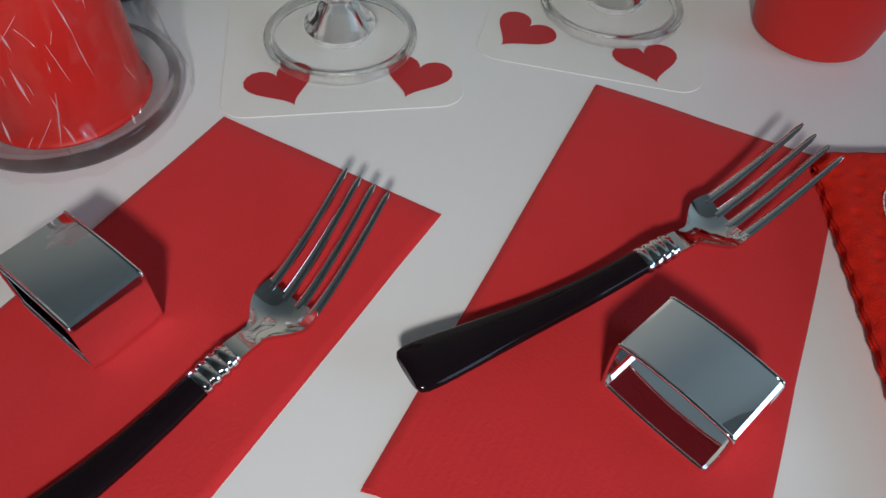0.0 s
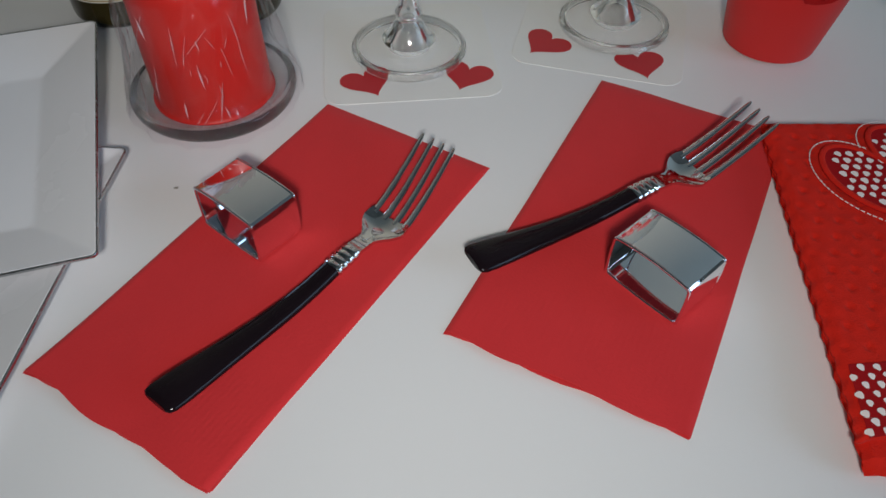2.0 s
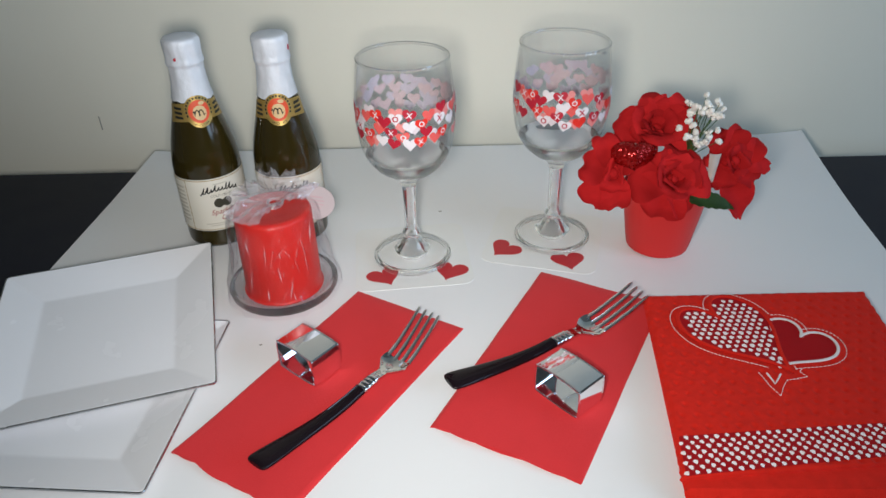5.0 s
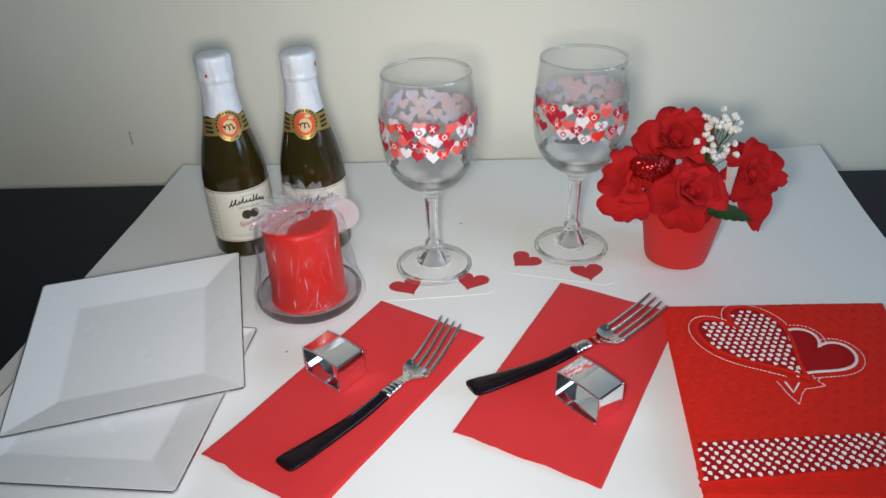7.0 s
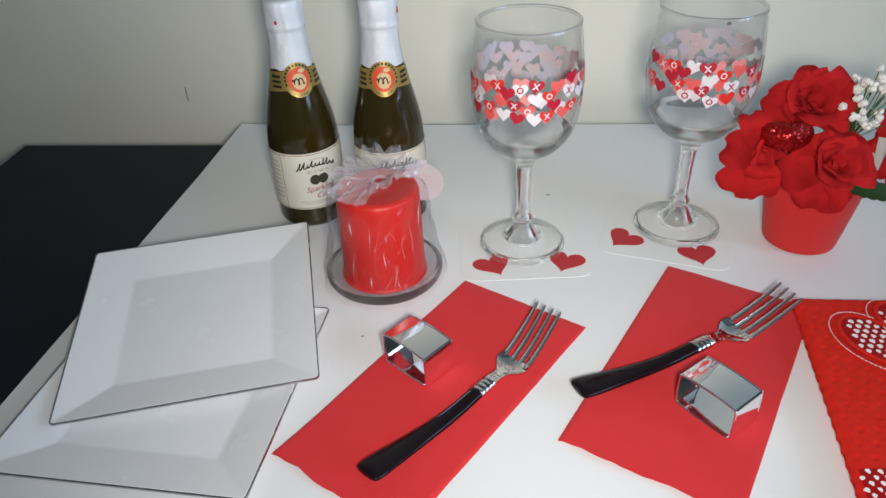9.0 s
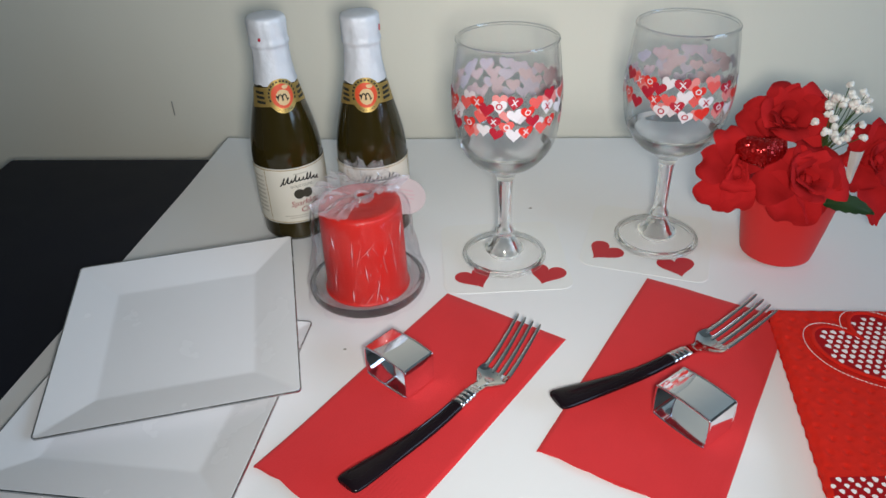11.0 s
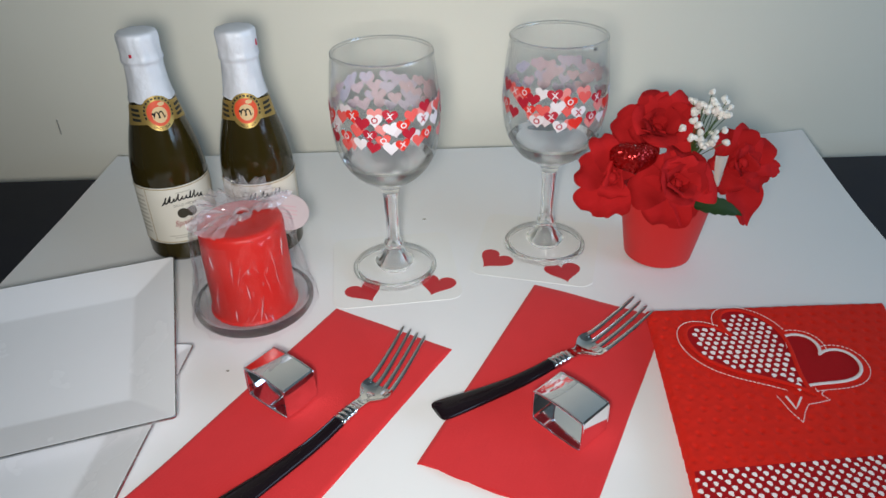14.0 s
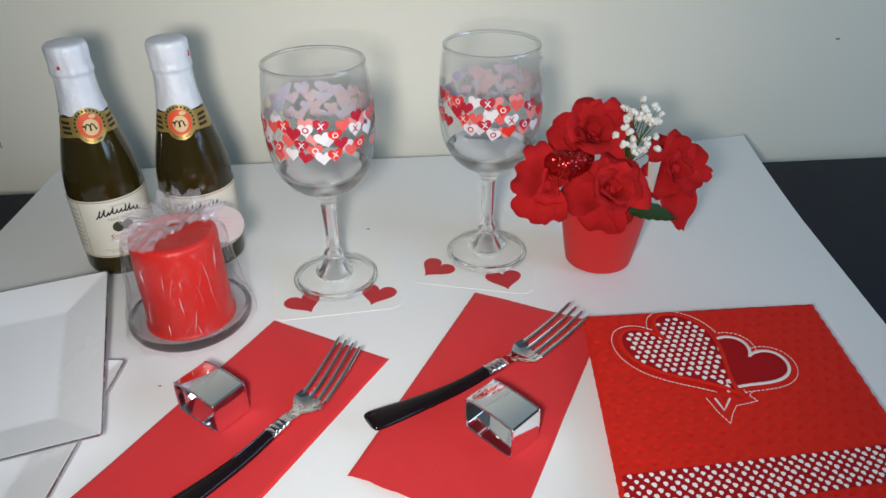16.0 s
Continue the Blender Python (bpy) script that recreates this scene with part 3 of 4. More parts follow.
def wine_glass(m, label, seed, hearts):
    root = thing("wine_glass", m, label, "wine glass", "wine glasses")
    rnd = random.Random(seed)
    cut = next(i for i, (r, z) in enumerate(OUTER) if z < 0.0970)
    neck = next(i for i, (r, z) in enumerate(OUTER) if z < 0.0690)
    low = next(i for i, (r, z) in enumerate(OUTER) if z < 0.0088)
    within = [q for q in INNER if q[1] < 0.0970]
    part("bowl", revolve([within[-1], *[q for q in INNER if q[1] >= 0.0970], (0.0336, 0.1731), *OUTER[:cut + 1]], 96), BOWL, root, "thin clear glass bowl")
    part("rim", revolve([(0.0335 + 0.0011 * math.cos(a), 0.1724 + 0.0011 * math.sin(a)) for a in [2 * math.pi * i / 10 for i in range(11)]], 96), GLASS, root, "rounded glass rim")
    part("bowl_base", revolve([*within, *OUTER[cut:neck + 1]], 96), GLASS, root, "heavy clear base of the bowl")
    part("stem", revolve([*OUTER[neck:low + 1], (0.0125, 0.0040), (0, 0.0036)], 64), GLASS, root, "clear glass stem with a knop")
    edge = next(i for i, (r, z) in enumerate(OUTER) if r > 0.0284 and z < 0.01)
    part("foot", revolve(OUTER[low:edge + 1], 96), BOWL, root, "clear glass foot")
    part("foot_rim", revolve([*OUTER[edge:], (0.0292, 0.0003), (0.0284, 0.0026), OUTER[edge]], 96), GLASS, root, "thick rounded edge of the foot")
    bowl = OUTER[:40]
    # the printed band: what faces the room, and the same run again behind
    band = [(a, z, k) for a, z, k in hearts] + [(a + 172, z + 0.8, k) for a, z, k in hearts]
    band += [(360 * i / 34 + rnd.uniform(-3, 3), rnd.uniform(120, 143), rnd.choice(("p", "p", "v"))) for i in range(34)]
    for a, z, what in band:
        kind = {"d": "dark", "r": "red", "c": "coral", "w": "white", "p": "pink", "v": "veil"}[what[0]]
        a0, z1 = radians(a + rnd.uniform(-1, 1)), z / 1000
        w = rnd.uniform(0.0096, 0.0112)
        turn = rnd.uniform(-0.22, 0.22)
        off = 0.00010 + 0.00007 * ("pink", "veil", "coral", "white", "red", "dark").index(kind) + 0.00004 * rnd.random()
        co, si = math.cos(turn), math.sin(turn)

        def put(x, y, lift=0.0):
            px, pz = (x * co - y * si), (x * si + y * co)
            r = radius_at(bowl, z1 + pz) + off + lift
            q = a0 + px / 0.0377
            return Vector((r * math.sin(q), -r * math.cos(q), z1 + pz))
        h = part("heart", fan(heart(24), lambda x, y: put(x * w, y * w), lambda x, y: put(x * w, y * w, -0.00006)),
                 [PRINT[kind], PRINT_BACK_LILAC if kind in ("white", "veil", "dark") else PRINT_BACK], root)
        if len(what) > 1:
            part("letter", lettering(what[1], w * 0.54, lambda x, y: put(x, y + 0.0004, 0.00010), bold=0.028),
                 PRINT["white"] if kind != "white" else PRINT["dark"], h, "printed letter", smooth=False)
    return root


FIRST = [(-78, 138.6, "d"), (-64, 135.7, "rO"), (-45, 137.9, "c"), (-31, 140.1, "rX"), (-21, 136.2, "d"), (-9, 138.7, "wO"), (7, 141.2, "dX"),
         (20, 134.1, "rO"), (29, 139.8, "c"), (47, 143.5, "d"), (68, 140.0, "c"), (-57, 128.1, "wX"), (-40, 125.1, "rO"), (-60, 121.1, "d"),
         (-28, 130.4, "c"), (-14, 128.3, "dX"), (-1, 124.7, "cO"), (8, 132.6, "w"), (26, 127.9, "d"), (42, 135.2, "wX"), (60, 131.9, "w"),
         (48, 124.7, "rO"), (-24, 121.8, "w"), (-12, 119.9, "d"), (6, 119.1, "w"), (18, 120.7, "rX"), (36, 121.6, "c"), (-41, 118.5, "c"), (84, 133.0, "d")]
SECOND = [(-72, 141.4, "d"), (-58, 139.9, "cX"), (-44, 140.9, "rO"), (-46, 133.6, "d"), (-33, 137.6, "d"), (-37, 129.4, "rX"), (-29, 122.3, "wO"),
          (-24, 142.0, "w"), (-10, 141.5, "dX"), (-6, 133.8, "w"), (-13, 126.5, "dX"), (-5, 119.4, "wO"), (6, 137.2, "rO"), (12, 121.7, "r"),
          (14, 129.2, "wX"), (21, 139.5, "c"), (31, 124.7, "dO"), (38, 137.7, "dX"), (46, 121.7, "w"), (-59, 124.6, "d"), (-73, 128.2, "rO"),
          (-22, 130.6, "c"), (2, 131.0, "c"), (55, 131.0, "r"), (70, 137.0, "w"), (68, 126.0, "c")]
wine_glass(turned(0.0250, 0.1565, 0.0006, 0), "clear wine glass printed with red and white hearts", 3, FIRST)
wine_glass(turned(0.1470, 0.1830, 0.0006, 0), "clear wine glass with printed hearts beside the flower pot", 8, SECOND)


# ---- cider bottles ----
BODY = smooth_profile([(0.0262, 0.0004), (0.0282, 0.0030), (0.0288, 0.0080), (0.0290, 0.030), (0.0290, 0.0600), (0.0286, 0.0730), (0.0268, 0.0860), (0.0232, 0.1010), (0.0190, 0.1160),
                       (0.0160, 0.1290), (0.0140, 0.1412), (0.0133, 0.1510), (0.0134, 0.154)], 5)
FOILED = smooth_profile([(0.0170, 0.1265), (0.0158, 0.1322), (0.0146, 0.1412), (0.0139, 0.1512), (0.0149, 0.1545), (0.0150, 0.1562), (0.0145, 0.1595), (0.0147, 0.1662), (0.0148, 0.1708), (0.0135, 0.1737), (0.0090, 0.1746)], 5)


def bottle(m, neck_turn, body_turn, label, seed, tab=-38):
    root = thing("cider_bottle", m, label, "bottle", "cider bottles")
    part("glass_body", revolve([(0, 0.0015), (0.018, 0.0012), *BODY], 72), BOTTLE, root, "dark olive green glass")

    def crumple(a, r, z):
        k = 1 + 0.032 * noise.noise(Vector((4 * math.sin(a), 4 * math.cos(a), z * 90 + seed))) + 0.018 * math.sin(a * 9 + z * 60 + seed) * max(0, min(1, (z - 0.13) / 0.02))
        dip = 0.0016 * noise.noise(Vector((3 * math.sin(a), 3 * math.cos(a), seed))) if z < 0.1275 else 0
        return r * k * math.sin(a), -r * k * math.cos(a), z + dip
    foil = part("foil_capsule", revolve([*FOILED, (0, 0.1748)], 72, crumple), FOIL, root, "crinkled white foil over cap and neck")
    ta = radians(neck_turn + tab)
    part("tear_tab", box(0.0146 * math.sin(ta) - 0.0009, -0.0155 * math.cos(ta), 0.1590 + 0.003 * (tab > 0), 0.0146 * math.sin(ta) + 0.0009, -0.0139 * math.cos(ta), 0.1612 + 0.005 * (tab > 0), 0.0002), PRINT["dark"], foil, "small red tab")

    def on(turn, lift):
        def put(x, y, z0):
            z = z0 + y
            r = radius_at(BODY, z) + lift
            a = radians(turn) + x / r
            return Vector((r * math.sin(a), -r * math.cos(a), z))
        return put
    neck = on(neck_turn, 0.0004)
    band = part("neck_label", sheet(lambda u, v: neck((u - 0.5) * 0.058, (v - 0.5) * 0.0135 - 0.0025 * (2 * u - 1) ** 2, 0.1195), 40, 6), GOLD, root, "gold paper band round the neck")
    for side in (-1, 1):
        for row in range(3):
            bar = on(neck_turn, 0.0006)
            part("print_bar", sheet(lambda u, v: bar(side * 0.0185 + (u - 0.5) * 0.0085, (v - 0.5) * 0.0019 + (1 - row) * 0.0034 - 0.0010, 0.1195), 6, 1), INK, band, "dark unreadable print")
    disc = [(math.cos(2 * math.pi * i / 40), math.sin(2 * math.pi * i / 40)) for i in range(40)]

    def round_at(name, rad, lift, mat, parent, dx=0.0, dy=0.0, text="", sx=1.0):
        f = on(neck_turn, lift)
        return part(name, fan(disc, lambda x, y: f(x * rad * sx + dx, y * rad + dy, 0.1195), rings=(1, 0.75, 0.5, 0.25)), mat, parent, text)
    medal = round_at("medallion", 0.0122, 0.0008, GOLD, root, text="round gold medallion with a red apple")
    round_at("red_disc", 0.0088, 0.0010, ORANGE, medal)
    round_at("apple_shape", 0.0056, 0.0012, CREAM_GOLD, medal, 0.0003, -0.0010)
    round_at("leaf_shape", 0.0014, 0.0012, CREAM_GOLD, medal, 0.0030, 0.0062, sx=1.8)
    f = on(neck_turn, 0.0015)
    mark = [f(-0.0050 + 0.0011 * k / 4, 0.0006 + 0.0012 * math.sin(k / 4 * math.pi), 0.1184) for k in range(5)]
    for hump in range(2):
        mark += [f(-0.0034 + 0.0032 * hump + 0.0030 * k / 8 - 0.0005 * math.cos(k / 8 * math.pi), -0.0020 + 0.0044 * math.sin(k / 8 * math.pi) ** 0.6, 0.1184) for k in range(9)]
    mark.append(f(0.0044, -0.0008, 0.1184))
    part("emblem", sweep(mark, 0.0010, 0.0010, 6), INK, medal, "dark curled emblem")
    bmt = lettering("SINCE 1868", 0.0026, lambda x, y: on(neck_turn, 0.0011)((0.0105 + y * -1) * math.sin(x / 0.0105), -(0.0105 - y) * math.cos(x / 0.0105), 0.1195))
    part("print", bmt, INK, medal, "small dark lettering", smooth=False)
    for k in range(-7, 8):
        a = radians(180 + k * 15)
        part("print_bar", sheet(lambda u, v: on(neck_turn, 0.0011)(math.sin(a + (u - 0.5) * 0.16) * (0.0098 + 0.0014 * v), -math.cos(a + (u - 0.5) * 0.16) * (0.0098 + 0.0014 * v), 0.1195), 2, 1), INK, medal)

    # front label
    f0, f1 = on(body_turn, 0.0004), on(body_turn, 0.0007)
    zc = 0.0415
    paper = part("front_label", sheet(lambda u, v: f0((u - 0.5) * 0.104, (v - 0.5) * 0.048, zc), 56, 10), LABEL, root, "cream paper label")
    for x in (-0.0305, 0.0305):
        part("border_line", sheet(lambda u, v: f1(x + (u - 0.5) * 0.0005, (v - 0.5) * 0.0456, zc), 1, 8), GOLD, paper, "thin gold line")
    for y in (-0.0228, 0.0228):
        part("border_line", sheet(lambda u, v: f1((u - 0.5) * 0.104, y + (v - 0.5) * 0.0006, zc), 56, 1), GOLD, paper, "thin gold line")
    # maker's name as a plain curved dark shape
    curl = []
    for k in range(240):
        q = k / 120 - 1
        a = 2 * math.pi * 10 * (q + 1) / 2
        tall = 0.0013 + 0.0013 * (-0.42 < q < -0.28 or 0.30 < q < 0.64) + 0.0016 * (q < -0.70)
        curl.append(f1(q * 0.0165 + 0.0006 * math.sin(a) - 0.45 * tall * math.cos(a), 0.0098 + 0.0030 * (1 - q * q) + tall * (1 - math.cos(a)), zc))
    part("name_shape", sweep(curl, 0.0011, 0.0011, 6), INK, paper, "dark curling brand shape")
    part("print", lettering("GOLD MEDAL", 0.0031, lambda x, y: f1(x, y + 0.0078 + 0.0006 * math.cos(x * 90), zc)), GREY_INK, paper, "small grey capitals", smooth=False)
    for dx in (-0.0034, 0.0036):
        part("medal_shape", fan(disc, lambda x, y: on(body_turn, 0.0007 + 0.00005 * (dx > 0))(x * 0.0044 + dx, y * 0.0042 + 0.0015, zc), rings=(1, 0.5)), OLIVE_INK, paper, "dark olive round emblem")
    part("print", lettering("Sparkling", 0.0068, lambda x, y: f1(x + 0.25 * y + 0.001, y - 0.0062 + 0.06 * x, zc)), RED_INK, paper, "dark red lettering", smooth=False)
    part("print", lettering("Cider", 0.0068, lambda x, y: f1(x + 0.25 * y + 0.004, y - 0.0122 + 0.06 * x, zc)), RED_INK, paper, "dark red lettering", smooth=False)
    for y, w in ((0.0188, 0.012), (-0.0172, 0.036), (-0.0190, 0.028)):
        part("print_bar", sheet(lambda u, v: f1((u - 0.5) * w, y + (v - 0.5) * 0.0009, zc), 16, 1), PALE_INK, paper)
    for x, w in ((-0.0385, 0.011), (0.0385, 0.011)):
        for k in range(9):
            part("print_bar", sheet(lambda u, v: f1(x + (u - 0.5) * w, 0.016 - 0.0038 * k + (v - 0.5) * 0.0016, zc), 5, 1), PALE_INK, paper)
    return root


bottle(turned(-0.1500, 0.2040, 0.0, 0) @ Matrix.Diagonal((0.97, 0.97, 1.022, 1)), 28, 32, "small green cider bottle with white foil neck", 1.0)
bottle(turned(-0.0812, 0.2060, 0.0, 0) @ Matrix.Diagonal((0.97, 0.97, 1.022, 1)), 9, 24, "small green cider bottle standing behind the candle", 6.0, 72)


# ---- wrapped candle ----
candle = thing("candle", turned(-0.0765, 0.1150, 0.0, 0), "red pillar candle on glass dish wrapped in cellophane", "candle")
part("glass_dish", revolve(smooth_profile([(0.0, 0.0045), (0.028, 0.0045), (0.0330, 0.0050), (0.0370, 0.0078), (0.0398, 0.0098), (0.0422, 0.0088), (0.0426, 0.0060), (0.0412, 0.0025), (0.0380, 0.0003), (0.030, 0.0002), (0, 0.0006)], 5), 72), DISH, candle, "thick clear glass dish")


def lumpy(a, r, z):
    k = 1 + 0.008 * noise.noise(Vector((2 * math.sin(a), 2 * math.cos(a), z * 30)))
    return r * k * math.sin(a), -r * k * math.cos(a), z


part("pillar", revolve(smooth_profile([(0, 0.0047), (0.029, 0.0047), (0.0297, 0.007), (0.0296, 0.03), (0.0292, 0.06), (0.0288, 0.0700), (0.0272, 0.0728), (0.024, 0.0735), (0.012, 0.0722), (0, 0.0718)], 5), 64, lumpy), WAX, candle, "red wax pillar")
part("wick", sweep([(0, 0, 0.0715), (0.0004, 0, 0.0735), (0.0012, 0, 0.0752)], 0.0013, 0.0013, 7), LABEL, candle)


def wrap(a, r, z):
    """Stiff film drawn into long upright folds between the dish and the knot."""
    i = round(a * 112 / (2 * math.pi))
    up = max(0.0, min(1.0, z / 0.076))
    keep = min(1.0, r / 0.02)
    lean = a + 0.25 * math.sin(3 * up + 2 * a) * up
    ridge = abs(math.sin(6.5 * lean + 1.7 * math.sin(2 * a))) + 0.6 * abs(math.sin(11 * lean + 2.1 * math.sin(3 * a) + 0.6))
    q = r + keep * (0.0022 * (ridge - 0.9) + 0.0016 * noise.noise(Vector((3 * math.sin(a), 3 * math.cos(a), z * 45))) + random.Random(i % 112).uniform(-0.0004, 0.0004))
    q = max(q, 0.0434 if z < 0.012 else 0.0306 if z < 0.070 else 0.0)
    near = max(0.0, 1 - r / 0.03)
    return q * math.sin(a) + 0.003 * near, -q * math.cos(a), z + 0.0008 * noise.noise(Vector((5 * math.sin(a), 5 * math.cos(a), z * 60)))


film = part("cellophane", revolve(smooth_profile([(0.0440, 0.0008), (0.0443, 0.0060), (0.0430, 0.0115), (0.0400, 0.0200), (0.0380, 0.0320), (0.0362, 0.0440), (0.0350, 0.0560), (0.0336, 0.0670), (0.0310, 0.0738), (0.0215, 0.0760), (0.0110, 0.0762), (0.0045, 0.0780)], 4), 112, wrap), FILM, candle, "clear crinkled cellophane", crease=70)


def film_radius(z):
    return 0.0362 + 0.0090 * max(0.0, 1 - z / 0.045) ** 1.6 - 0.0022 * max(0.0, (z - 0.05) / 0.022)


crumple = random.Random(77)
# thin milky strips laid along creases, painting the film's white glint streaks
for k in range(40):
    a0, lean = radians(crumple.gauss(10, 40)), crumple.gauss(0.06, 0.10)
    z0 = crumple.choice((0.009, 0.012, 0.026, 0.036, 0.046, 0.052)) + crumple.uniform(-0.004, 0.004)
    z1 = min(0.0715, z0 + crumple.choice((0.004, 0.006, 0.009, 0.016)) * crumple.uniform(0.8, 1.2))
    stout, bow = crumple.choice((0.0003, 0.0004, 0.0006, 0.0010)), crumple.uniform(-0.03, 0.03)
    line = []
    for i in range(9):
        f = i / 8
        z = z0 + (z1 - z0) * f
        a, r = a0 + lean * f * (z1 - z0) / 0.012 + bow * f * f, film_radius(z)
        line.append((r * math.sin(a), -r * math.cos(a), z))
    part("crease", sweep(line, [stout * (0.06 + 0.94 * math.sin(math.pi * i / 8) ** 2) for i in range(9)], 0.0002, 6), FILM_GLINT, film, "milky strip painting a glint along a film crease")


def ruff(a, r, z):
    """The loose film above the knot: a lopsided, crumpled skirt."""
    k = (r - 0.004) / 0.03
    n1 = noise.noise(Vector((2.4 * math.sin(a), 2.4 * math.cos(a), 8.1)))
    n2 = noise.noise(Vector((6.0 * math.sin(a), 6.0 * math.cos(a), 3.3 + 60 * r)))
    n3 = noise.noise(Vector((15.0 * math.sin(a), 15.0 * math.cos(a), 1.7 + 90 * r)))
    q = r * (1 + 0.34 * math.sin(2 * a + 2.4) * k + 0.16 * math.sin(3 * a + 1.1) * k + 0.45 * k * n1 + 0.25 * k * n2 + 0.10 * k * n3)
    h = z + k * (0.0050 * math.sin(2 * a + 0.4) + 0.0085 * n2 + 0.0050 * n3) + 0.004 * k * noise.noise(Vector((90 * q, 6 * math.sin(a), 6 * math.cos(a))))
    return q * math.sin(a) + 0.003 - 0.006 * k, -q * math.cos(a), max(h, 0.0775)


part("gathered_film", revolve(smooth_profile([(0.0045, 0.0778), (0.0060, 0.0798), (0.0120, 0.0822), (0.0200, 0.0832), (0.0270, 0.0826), (0.0310, 0.0818)], 6), 130, ruff), FILM_TOP, candle, "bunched film above the tie", crease=70)
part("tie", revolve(smooth_profile([(0.0046, 0.0766), (0.0062, 0.0772), (0.0064, 0.0786), (0.0046, 0.0792)], 4), 24, lambda a, r, z: (0.003 + r * math.sin(a), -r * math.cos(a), z + 0.0006 * math.sin(2 * a))), FILM_TOP, candle, "clear twist tie")
disc = [(math.cos(2 * math.pi * i / 36), math.sin(2 * math.pi * i / 36)) for i in range(36)]
tagm = pose(0.0305, 0.014, 0.0695, 46, 14, 6)
sticker = part("tag", fan(disc, lambda x, y: tagm @ Vector((x * 0.0146, y * 0.0132, 0)), lambda x, y: tagm @ Vector((x * 0.0146, y * 0.0132, -0.0005))), TAG, candle, "pale pink oval card tag")
for k in range(4):
    part("print_bar", sheet(lambda u, v: tagm @ Vector(((u - 0.5) * (0.014 - 0.003 * abs(k - 1.5)), 0.0042 - 0.0028 * k + (v - 0.5) * 0.0011, 0.0004)), 1, 1), TAG_INK, sticker)


# ---- flower pot ----
pot = thing("flower_arrangement", turned(0.2360, 0.1680, 0.0, 0), "red pot of artificial red roses with white sprigs", "flower pot")
part("pot", revolve(smooth_profile([(0, 0.0012), (0.022, 0.0008), (0.0252, 0.0012), (0.0264, 0.0040), (0.0294, 0.022), (0.0322, 0.040), (0.0336, 0.050), (0.0346, 0.0560), (0.0336, 0.0566), (0.0326, 0.0500), (0.030, 0.046), (0, 0.047)], 5), 64), POT, pot, "tapered red plastic pot")


def petal_mesh(length, wide, opening, r0, curl, ruffle, seed, cup=0.35):
    """One silk petal: narrow foot, broad frilled lip, opening away from the axis."""
    rnd = random.Random(seed)
    ph = [rnd.uniform(0, 6.3) for _ in range(4)]
    nu, nv = 10, 9
    spine, r, z = [], r0, 0.0
    for j in range(nv + 1):
        v = j / nv
        ang = radians(8 + opening * v ** 0.7 + curl * max(0, v - 0.6) / 0.4)
        spine.append((r, z, ang))
        r += length / nv * math.sin(ang)
        z += length / nv * math.cos(ang)

    def place(u, v):
        r, z, ang = spine[round(v * nv)]
        s = 2 * u - 1
        half = wide / 2 * (0.34 + 0.80 * math.sin(min(1.0, v * 1.02) * 2.35) ** 0.9) * (1 - 0.20 * max(0, v - 0.85) / 0.15 * s * s)
        inn = cup * half * s * s
        wav = ruffle * v ** 2 * (math.sin(3.2 * s + ph[0]) + 0.3 * math.sin(7 * s + ph[1]))
        lip = 0.10 * length * (v ** 4) * (-s * s + 0.10 * math.sin(4 * s + ph[2]))
        rr = r - inn * math.cos(ang) + wav * math.cos(ang) + lip * math.sin(ang)
        zz = z + inn * math.sin(ang) * 0.4 - wav * math.sin(ang) + lip * math.cos(ang)
        return Vector((half * s, -rr, zz))
    bm = sheet(place, nu, nv)
    return bm


def rose(centre, axis, size, layers, seed, label):
    """A calyx with rings of petals, tight within and open without."""
    z = Vector(axis).normalized()
    turn = z.to_track_quat("Z", "Y").to_matrix().to_4x4()
    core = part("rose", revolve(smooth_profile([(0, -0.006), (0.003, -0.005), (0.005, 0.0), (0.004, 0.008), (0, 0.010)], 3), 12), PETAL, pot, label)
    core.matrix_basis = Matrix.Translation(centre) @ turn
    rnd = random.Random(seed)
    for opening, count, length, wide, r0, curl, ruffle in layers:
        a0 = rnd.uniform(0, 360)
        for i in range(count):
            p = part("petal", petal_mesh(size * length * rnd.uniform(0.92, 1.08), size * wide * rnd.uniform(0.9, 1.1), opening * rnd.uniform(0.85, 1.15), size * r0, curl * rnd.uniform(0.5, 1.3), size * ruffle, rnd.random()), PETAL, core)
            p.matrix_basis = pose(0, 0, rnd.uniform(-0.001, 0.001), 0, 0, a0 + 360 * i / count + rnd.uniform(-12, 12))
    return core


